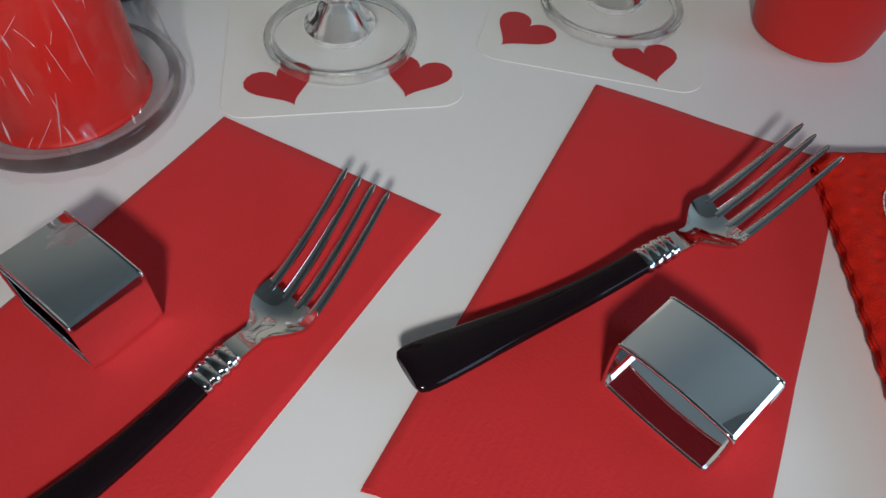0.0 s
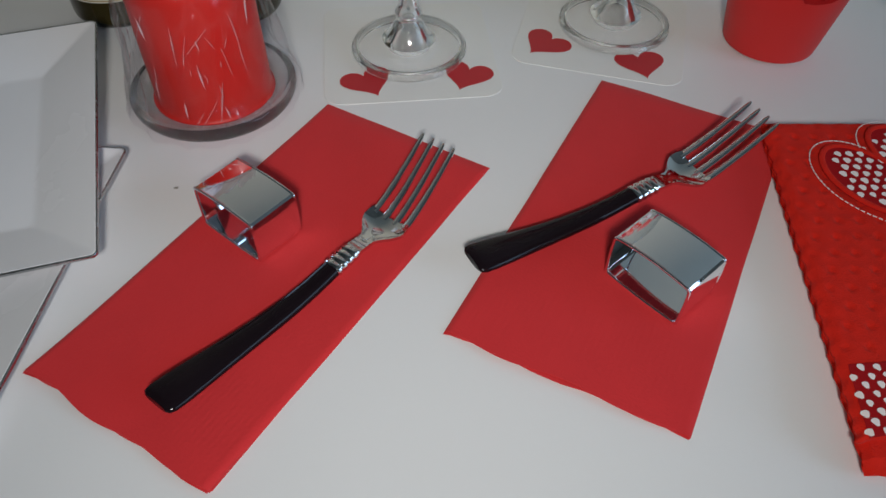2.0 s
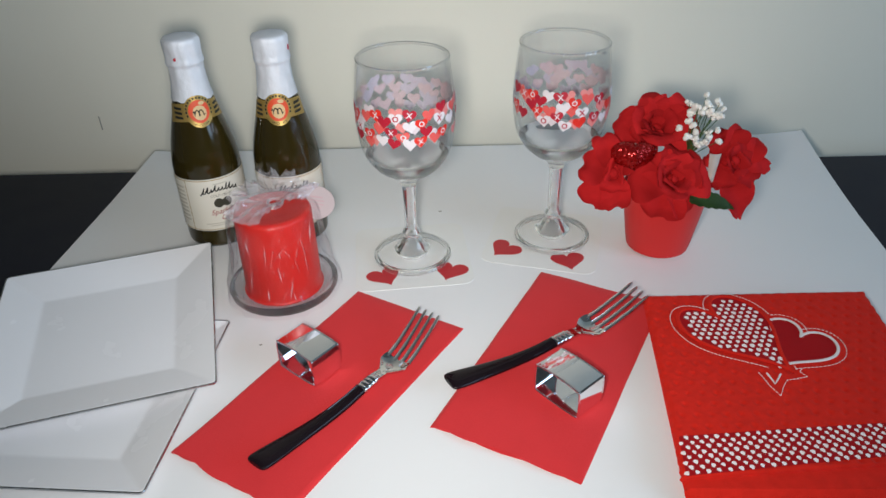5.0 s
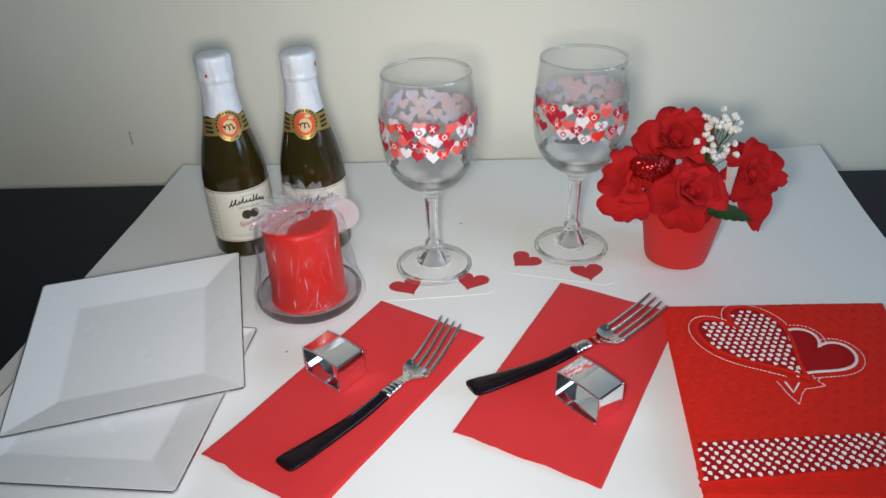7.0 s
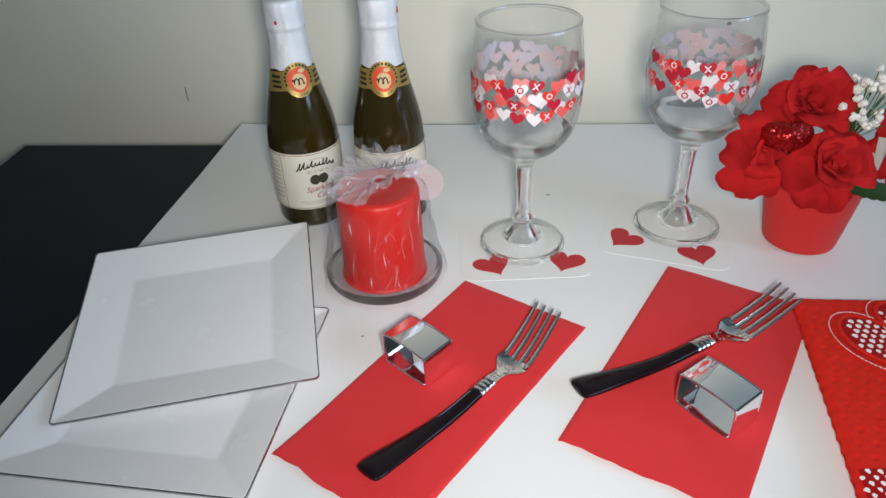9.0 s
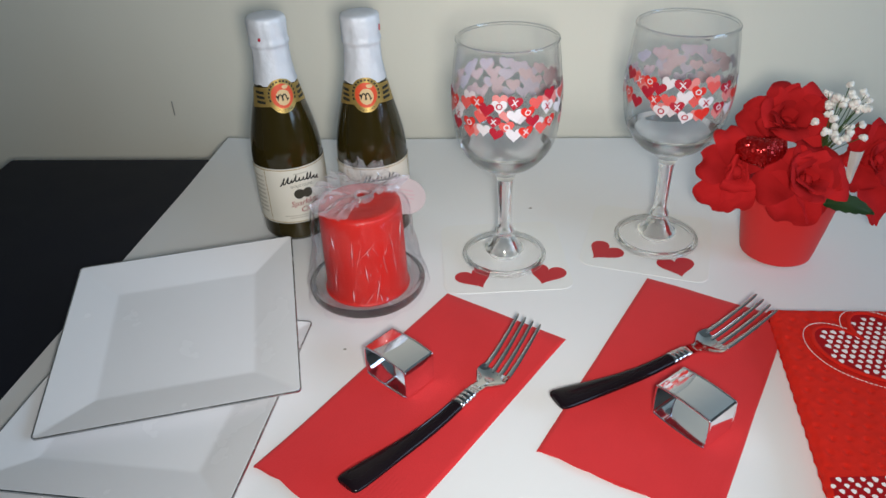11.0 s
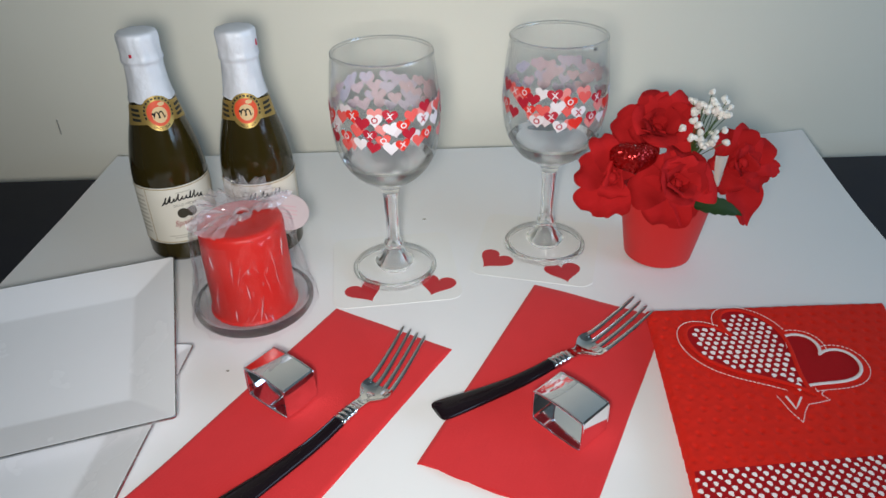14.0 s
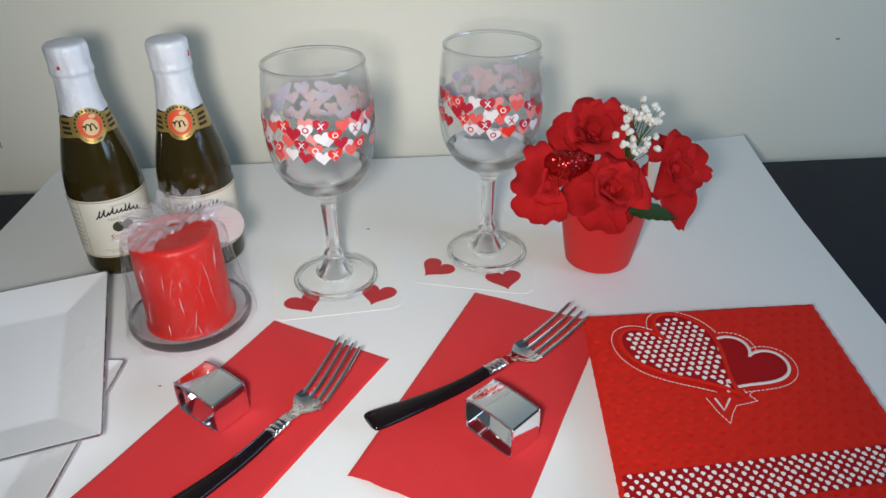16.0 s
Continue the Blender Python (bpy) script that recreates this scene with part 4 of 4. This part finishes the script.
def blade(core, base, mid, tip, wide, n=(-0.1, -1.0, 0.55), point=0.0, cup=0.2, seed=0):
    """A broad petal bent from base over mid to tip, its lip frilled; point draws the lip out to a tip."""
    rnd = random.Random(seed)
    ph = [rnd.uniform(0, 6.3) for _ in range(4)]
    inv = core.matrix_basis.inverted()
    b, m, t, n = Vector(base), Vector(mid), Vector(tip), Vector(n).normalized()
    s = (t - b).cross(n).normalized()

    def place(u, v):
        k = 2 * u - 1
        c = b * (1 - v) ** 2 + m * (2 * v * (1 - v)) + t * v * v
        full = (0.30 + 0.70 * min(1, v / 0.55) ** 0.8) * math.sqrt(max(0.0, 1 - max(0.0, (v - 0.70) / 0.34) ** 2))
        thin = math.sin(math.pi * min(1.0, 0.12 + 0.86 * v)) ** 0.8 + 0.04
        w = wide / 2 * (full * (1 - point) + thin * point)
        frill = 0.055 * wide * v * (math.sin(2.6 * k + ph[0] + 3 * v) + 0.45 * math.sin(5.5 * k + ph[1]) + 0.4 * math.sin(7 * v + ph[3]) * k)
        roll = -0.26 * wide * max(0.0, (v - 0.62) / 0.38) ** 2 - 0.12 * wide * abs(k) ** 3 * v
        lip = 0.05 * wide * v ** 3 * math.sin(3.4 * k + ph[2]) - 0.07 * wide * max(0.0, (v - 0.75) / 0.25) ** 2
        return inv @ (c + s * w * k * (1 + 0.05 * math.sin(8 * v + ph[2])) + n * (cup * wide * (k * k - 0.4) * math.sin(math.pi * min(1, v * 0.9)) + frill + roll) + (t - m).normalized() * lip)
    bm = sheet(place, 20, 18)
    for vert in bm.verts:
        q = vert.co * 60 + Vector((seed, 0, 0))
        vert.co += 0.0022 * Vector((noise.noise(q), noise.noise(q + Vector((7, 3, 1))), noise.noise(q + Vector((2, 9, 5)))))
    bmesh.ops.recalc_face_normals(bm, faces=bm.faces)
    return part("petal", bm, PETAL, core)


TIGHT = ((12, 3, 0.50, 0.62, 0.03, 12, 0.05), (30, 4, 0.66, 0.80, 0.08, 42, 0.07), (50, 5, 0.84, 0.92, 0.12, 58, 0.09))
back = rose((-0.0150, 0.0040, 0.1020), (-0.05, -0.75, 1.0), 0.032, TIGHT, 11, "full red silk rose")
for k, (tip, wide) in enumerate((((-0.0290, 0.0050, 0.1290), 0.038), ((-0.0060, 0.0080, 0.1325), 0.042), ((0.0160, 0.0040, 0.1240), 0.038), ((-0.0480, 0.0000, 0.1135), 0.030), ((0.0180, -0.0080, 0.1020), 0.030), ((-0.0330, -0.0140, 0.1000), 0.032))):
    base = Vector((-0.0150, 0.0040, 0.1000))
    blade(back, base, (base + Vector(tip)) / 2 + Vector((0, -0.006, 0.003)), tip, wide, seed=k)
west = rose((-0.0510, -0.0230, 0.0800), (-0.35, -0.85, 0.55), 0.0150, TIGHT[:2], 23, "open red silk rose")
for k, (tip, wide) in enumerate((((-0.0615, -0.0180, 0.1130), 0.022), ((-0.0775, -0.0240, 0.0900), 0.028), ((-0.0690, -0.0290, 0.0560), 0.030), ((-0.0480, -0.0330, 0.0520), 0.026), ((-0.0420, -0.0260, 0.1000), 0.026), ((-0.0600, -0.0330, 0.0900), 0.020), ((-0.0530, -0.0360, 0.0690), 0.022), ((-0.0440, -0.0330, 0.0860), 0.018))):
    base = Vector((-0.0500, -0.0200, 0.0800))
    blade(west, base, (base + Vector(tip)) / 2 + Vector((0, -0.007, 0.003)), tip, wide, seed=20 + k)
front = rose((-0.0085, -0.0310, 0.0760), (0.12, -0.80, 0.75), 0.0290, TIGHT, 37, "full red silk rose leaning out of the pot")
for k, (tip, wide) in enumerate((((-0.0180, -0.0430, 0.0500), 0.036), ((0.0110, -0.0420, 0.0580), 0.032), ((-0.0420, -0.0330, 0.0800), 0.032), ((0.0235, -0.0340, 0.0830), 0.030), ((0.0030, -0.0200, 0.1020), 0.032), ((-0.0250, -0.0220, 0.0960), 0.030))):
    base = Vector((-0.0085, -0.0290, 0.0740))
    blade(front, base, (base + Vector(tip)) / 2 + Vector((0, -0.010, 0.004)), tip, wide, seed=40 + k)
east = rose((0.0400, -0.0180, 0.0860), (0.45, -0.80, 0.50), 0.0180, TIGHT, 41, "open red silk rose with drooping petals")
for k, (tip, wide, point) in enumerate((((0.0330, -0.0110, 0.1130), 0.032, 0.0), ((0.0580, -0.0120, 0.1080), 0.034, 0.0), ((0.0640, -0.0180, 0.0950), 0.026, 0.0), ((0.0740, -0.0210, 0.0820), 0.014, 0.1), ((0.0590, -0.0230, 0.0350), 0.025, 0.85), ((0.0650, -0.0240, 0.0690), 0.020, 0.3), ((0.0330, -0.0260, 0.0640), 0.022, 0.2), ((0.0230, -0.0180, 0.0960), 0.026, 0.0), ((0.0480, -0.0260, 0.0990), 0.022, 0.0), ((0.0530, -0.0280, 0.0800), 0.018, 0.1))):
    base = Vector((0.0370, -0.0150, 0.0840))
    blade(east, base, (base + Vector(tip)) / 2 + Vector((0.002, -0.008, 0.004)), tip, wide, point=point, seed=60 + k)


def stalk(points, w, mat, parent=pot, name="stem"):
    return part(name, sweep(points, w, w, 7), mat, parent)


for tip in ((-0.0150, 0.0020, 0.0920), (-0.0420, -0.0180, 0.0720), (-0.0080, -0.0270, 0.0640), (0.0390, -0.0130, 0.0760), (-0.041, -0.030, 0.098)):
    stalk([(tip[0] * 0.3, tip[1] * 0.3, 0.046), (tip[0] * 0.6, tip[1] * 0.6, 0.046 + (tip[2] - 0.046) * 0.6), tip], 0.0022, STEM)


def leaf(base, tip, wide, droop):
    b, t = Vector(base), Vector(tip)
    d = t - b
    s = d.cross(Vector((0, -0.7, 0.7))).normalized()

    def place(u, v):
        w = wide / 2 * math.sin(math.pi * min(1, 0.06 + 0.94 * v)) ** 0.7 * (1 - 0.25 * v) * (1 + 0.10 * math.sin(v * 34))
        k = 2 * u - 1
        return b + d * v + s * w * k + Vector((0, 0, droop * math.sin(v * math.pi) + 0.10 * wide * abs(k)))
    bm = sheet(place, 6, 16)
    bmesh.ops.solidify(bm, geom=list(bm.faces), thickness=0.0005)
    return part("leaf", bm, LEAF, pot, "dark green silk leaf")


leaf((0.006, -0.040, 0.064), (0.041, -0.042, 0.056), 0.015, 0.003)
leaf((-0.010, 0.025, 0.056), (-0.030, 0.048, 0.072), 0.016, 0.003)

# red glitter heart on a pick
hm = pose(-0.0385, -0.0300, 0.0975, 12, 0, -4)
bm = bmesh.new()
nr = 9
outline = heart(40)
rows = []
for side in (1, -1):
    prev = None
    for i in range(nr + 1):
        k = math.cos(i / nr * math.pi / 2)
        zz = side * 0.0100 * math.sin(i / nr * math.pi / 2) ** 0.8
        if i == nr:
            tipv = bm.verts.new(hm @ Vector((0, 0.0012, zz * 0.92)))
            for j in range(40):
                bm.faces.new((prev[j], prev[(j + 1) % 40], tipv))
            break
        if i == 0 and side == -1:
            prev = rows[0]
            continue
        ring = [bm.verts.new(hm @ Vector((x * 0.034 * k, y * 0.027 * k + 0.0012 * (1 - k), zz * (1 + 0.35 * (abs(x) - 0.25) * k)))) for x, y in outline]
        if i == 0:
            rows.append(ring)
        else:
            for j in range(40):
                bm.faces.new((prev[j], prev[(j + 1) % 40], ring[(j + 1) % 40], ring[j]))
        prev = ring
part("glitter_heart", bm, GLITTER, pot, "puffy red glitter heart on a pick")

# white filler sprigs
rnd = random.Random(77)
hub = Vector((0.006, -0.006, 0.060))
stalk([(0.002, -0.002, 0.046), hub, (0.010, -0.012, 0.088)], 0.0016, STEM, name="sprig")
for i in range(28):
    a, b = rnd.uniform(-0.85, 1), rnd.uniform(-0.65, 1)
    tip = Vector((0.0115 + 0.016 * a + 0.006 * b, -0.022 + 0.010 * rnd.uniform(-1, 1) + 0.006 * b, 0.118 + 0.021 * b + 0.004 * a))
    mid = (Vector((0.010, -0.012, 0.088)) + tip) / 2 + Vector((rnd.uniform(-0.003, 0.003), 0, 0.002))
    st = part("sprig_stem", sweep([(0.010, -0.012, 0.088), mid, tip], 0.0006, 0.0006, 5), STEM, pot)
    bm = bmesh.new()
    for k in range(rnd.choice((2, 3, 4))):
        res = bmesh.ops.create_icosphere(bm, subdivisions=2, radius=0.0021 * rnd.uniform(0.75, 1.2))
        shift = Vector([rnd.uniform(-0.0021, 0.0021) for _ in range(3)])
        for v in res["verts"]:
            v.co = v.co * (1 + 0.30 * noise.noise(v.co * 900 + Vector((i, k, 0)))) + shift + tip
    part("bud", bm, BUD, st, "small white bud")
# one pale petal strip below the sprigs
pale = sheet(lambda u, v: Vector((0.024 + 0.009 * (u - 0.5) * (1 - 0.5 * v), -0.028 - 0.002 * math.sin(u * 3), 0.098 - 0.024 * v)), 4, 8)
bmesh.ops.solidify(pale, geom=list(pale.faces), thickness=0.0006)
part("pale_petal", pale, BUD, pot, "pale cream silk petal")


# ---- dish towel ----
towel = thing("dish_towel", turned(0.2750, -0.0130, 0.0, 0), "red waffle-weave dish towel with appliqued hearts, folded", "towel")
TOWEL_TOP = 0.0125


def towel_xy(u, v):
    """The folded oblong, leaning slightly: u across, v from the near edge to the far one."""
    return 0.1665 * (u - 0.5) + 0.0100 * (2 * v - 1) - 0.0010, 0.179 * (v - 0.5) + 0.0014


def pucker(x, y):
    """Rows of small woven dimples, half a step apart from row to row, in a faintly rippled cloth."""
    row = math.floor(y / 0.0092)
    a = math.cos(math.pi * (x / 0.0090 + 0.5 * (row % 2))) ** 2
    b = math.cos(math.pi * (y / 0.0092 - 0.5)) ** 2
    return -0.0014 * a ** 3 * b ** 3 + 0.0003 * b + 0.0004 * noise.noise(Vector((x * 120, y * 120, 2)))


def towel_layer(z0, z1, grow, near, seed, fine):
    """One fold: a cushion with rolled edges and a slightly scalloped outline."""
    nu, nv = (190, 190) if fine else (60, 60)
    mid, half = (z0 + z1) / 2, (z1 - z0) / 2

    def surface(side):
        def place(u, v):
            a = (2 * u - 1)
            b = (2 * v - 1)
            e = min(1 - abs(a), (1 - abs(b)) * 1.1) * 0.0815
            k = min(1.0, e / 0.0045)
            roll = math.sqrt(max(0.0, 1 - (1 - k) ** 2))
            x, y = towel_xy(u, v)
            scal = (1 - k) ** 2
            x += math.copysign(1, a) * (grow + 0.0005 * math.sin(y * 2 * math.pi / 0.0092 + seed) * scal) * abs(a) ** 6
            y += (grow * (b > 0) - near * (b < 0) * 1.0) * abs(b) ** 6 * math.copysign(1, b) * (1 if b > 0 else -1) + 0.0003 * math.sin(x * 2 * math.pi / 0.0105 + seed) * scal * (abs(b) > abs(a))
            y += (0.0050 * (1 - u) ** 1.5 + (0.0150 * u if fine else 0.0)) * (b < 0) * abs(b) ** 5
            z = mid + side * half * roll
            if side > 0 and fine:
                z += pucker(x, y) * k
            z += 0.0010 * noise.noise(Vector((x * 14, y * 14, seed))) * (side > 0) * k
            return Vector((x, y, z))
        return place
    bm = sheet(surface(1), nu, nv)
    sheet(surface(-1), nu, nv, bm)
    bmesh.ops.remove_doubles(bm, verts=bm.verts, dist=0.00005)
    return bm


part("fold", towel_layer(0.0003, 0.0066, -0.0016, 0.0040, 4.1, False), TOWEL, towel)
part("fold", towel_layer(0.0028, 0.0098, -0.0008, 0.0026, 4.1, False), TOWEL, towel)
part("fold", towel_layer(0.0058, TOWEL_TOP, 0.0, -0.0055, 4.1, True), TOWEL, towel)

# towel decoration is laid out from the towel's own middle
ox, oy = 0.2750, -0.0130


def on_towel(lift):
    return lambda x, y: Vector((x - ox, y - oy, TOWEL_TOP + lift + 0.0007 * noise.noise(Vector(((x - ox) * 14, (y - oy) * 14, 4.1)))))


class Motif:
    """A heart set by its point, the turn of its axis and its size."""

    def __init__(self, tip, turn, wide, tall):
        self.tip, self.t, self.w, self.h = tip, radians(turn), wide, tall

    def world(self, x, y):
        x, y = x * self.w, (y + 0.455) * self.h
        return self.tip[0] + x * math.cos(self.t) - y * math.sin(self.t), self.tip[1] + x * math.sin(self.t) + y * math.cos(self.t)

    def local(self, X, Y):
        dx, dy = X - self.tip[0], Y - self.tip[1]
        return (dx * math.cos(self.t) + dy * math.sin(self.t)) / self.w, (-dx * math.sin(self.t) + dy * math.cos(self.t)) / self.h - 0.455

    def inside(self, X, Y, scale=1.0):
        x, y = self.local(X, Y)
        x, y = x / scale, y / scale
        pts = heart(48)
        hit = False
        for (xa, ya), (xb, yb) in zip(pts, pts[1:] + pts[:1]):
            if (ya > y) != (yb > y) and x < (xb - xa) * (y - ya) / (yb - ya) + xa:
                hit = not hit
        return hit


BIG = Motif((0.2764, -0.0120), 27.2, 0.0640, 0.0935)
SMALL = Motif((0.2684, -0.0070), -41.5, 0.0500, 0.0600)

f = on_towel(0.0008)
small = part("heart_patch", fan(heart(60), lambda x, y: f(*SMALL.world(x, y)), rings=(1, 0.7, 0.4)), SATIN, towel, "dark red heart patch edged with white thread")
g = on_towel(0.0013)
path = [SMALL.world(x * 0.97, y * 0.97) for x, y in heart(180)]
seen = [not BIG.inside(*p, 1.0) for p in path]
start = next(i for i in range(180) if seen[i] and not seen[i - 1])
path = [path[(start + i) % 180] for i in range(180) if seen[(start + i) % 180]]
part("white_outline", sweep([g(*p) for p in path], 0.0021, 0.0012, 8), THREAD, small, "thick white stitched outline")
f2 = on_towel(0.0018)
big = part("heart_patch", fan(heart(60), lambda x, y: f2(*BIG.world(x, y)), lambda x, y: on_towel(0.0005)(*BIG.world(x, y)), rings=(1, 0.7, 0.4)), SATIN, towel, "dark red heart patch with white dots")
path = [BIG.world(x * 0.985, y * 0.985) for x, y in heart(90)]
part("satin_edge", sweep([on_towel(0.0019)(*p) for p in path + path[:2]], 0.0028, 0.0016, 8), TOWEL, big, "raised red stitched edge")


def drops(cells, f, w, rnd):
    """Small printed hearts, all alike in kind, as one printed layer."""
    bm = bmesh.new()
    shape = [(0.46 * math.sin(a) * (1 + 0.18 * math.cos(a)), 0.42 * math.cos(a) - 0.16 * (math.cos(a) < -0.8)) for a in [2 * math.pi * i / 12 for i in range(12)]]
    for x, y in cells:
        t = rnd.uniform(-0.5, 0.5)
        s = w * rnd.uniform(0.88, 1.1)
        fan(shape, lambda a, b: f(x + s * (a * math.cos(t) - b * math.sin(t)), y + s * (a * math.sin(t) + b * math.cos(t))), bm=bm, rings=(1,))
    return bm


rnd = random.Random(5)
cells = []
for j in range(24):
    for i in range(26):
        X, Y = 0.205 + 0.0054 * (i + 0.5 * (j % 2)), -0.012 + 0.0045 * j
        if BIG.inside(X, Y, 0.89):
            cells.append((X, Y))
tagged(part("printed_dots", drops(cells, on_towel(0.0021), 0.0035, rnd), DOT, big, "white printed dots"), kind="stuff")

# running stitch round both hearts and the ribbon tails
stitches = []
for own, other, clear in ((BIG, SMALL, 1.11), (SMALL, BIG, 1.14)):
    ring = [own.world(x, y) for x, y in heart(480)]
    loop = []
    for i, (x, y) in enumerate(ring):
        (xa, ya), (xb, yb) = ring[i - 3], ring[(i + 3) % 480]
        q = math.hypot(xb - xa, yb - ya) or 1.0
        loop.append((x - (yb - ya) / q * 0.0044, y + (xb - xa) / q * 0.0044))
    loop = [p for p in loop if not own.inside(*p, 1.06) and not other.inside(*p, clear) and p[1] < 0.0765 and math.hypot(p[0] - 0.270, p[1] + 0.0125) > 0.010]
    stitches.append(loop)
tail = [(0.2540, -0.0100), (0.2552, -0.0145), (0.2562, -0.0210), (0.2600, -0.0311), (0.2650, -0.0228), (0.2695, -0.0175), (0.2760, -0.0165), (0.2835, -0.0147), (0.2805, -0.0100), (0.2850, -0.0060)]
fine = []
for a, b in zip(tail, tail[1:]):
    for k in range(24):
        fine.append((a[0] + (b[0] - a[0]) * k / 24, a[1] + (b[1] - a[1]) * k / 24))
stitches.append(fine)
bm = bmesh.new()
for loop in stitches:
    run, last, on, seg = 0.0, None, True, []
    for p in loop:
        if last and math.hypot(p[0] - last[0], p[1] - last[1]) > 0.006:
            seg = []
        elif last:
            run += math.hypot(p[0] - last[0], p[1] - last[1])
        last = p
        seg.append(p)
        if run > (0.0015 if on else 0.0006):
            if on and len(seg) > 1:
                sweep([on_towel(0.0007)(*q) for q in seg], 0.00055, 0.0005, 6, bm=bm)
            on, run, seg = not on, 0.0, [p]
tagged(part("running_stitch", bm, THREAD, towel, "dashed white stitching"), kind="stuff")
part("ribbon_tail", sweep([on_towel(0.0009)(*p) for p in ((0.2590, -0.0108), (0.2597, -0.0148), (0.2605, -0.0208), (0.2640, -0.0165), (0.2675, -0.0120))], 0.0013, 0.001, 6), THREAD, towel, "white stitched ribbon tail")

# dotted border strip, turned down over the towel's rolled side
def on_side(lift):
    flat = on_towel(lift)

    def put(x, y):
        p = flat(x, y)
        edge = ox + towel_xy(0, (y - oy - 0.0014) / 0.179 + 0.5)[0]
        k = min(1.0, max(0.0, (x - edge) / 0.0045))
        p.z -= 0.0028 * (1 - math.sqrt(max(0.0, 1 - (1 - k) ** 2)))
        return p
    return put


def strip(u, v):
    """The strip runs a little askew and narrows towards its far end."""
    return 0.1836 + 0.0038 * v + 0.1676 * u, (-0.0908 + 0.0155 * u) * (1 - v) + (-0.0622 + 0.0095 * u) * v


band = part("border_strip", sheet(lambda u, v: on_side(0.0008)(*strip(u, v)), 120, 10), SATIN, towel, "dark red strip printed with white dots")
cells = []
for j in range(8):
    for i in range(27):
        u = (i + 0.10 + 0.5 * (j % 2)) / 27.2
        if u < 0.99:
            x, y = strip(u, (j + 0.5) / 8)
            cells.append((x + rnd.uniform(-0.0004, 0.0004), y + rnd.uniform(-0.0003, 0.0003)))
tagged(part("printed_dots", drops(cells, on_side(0.0011), 0.0030, rnd), DOT, band, "white printed dots"), kind="stuff")
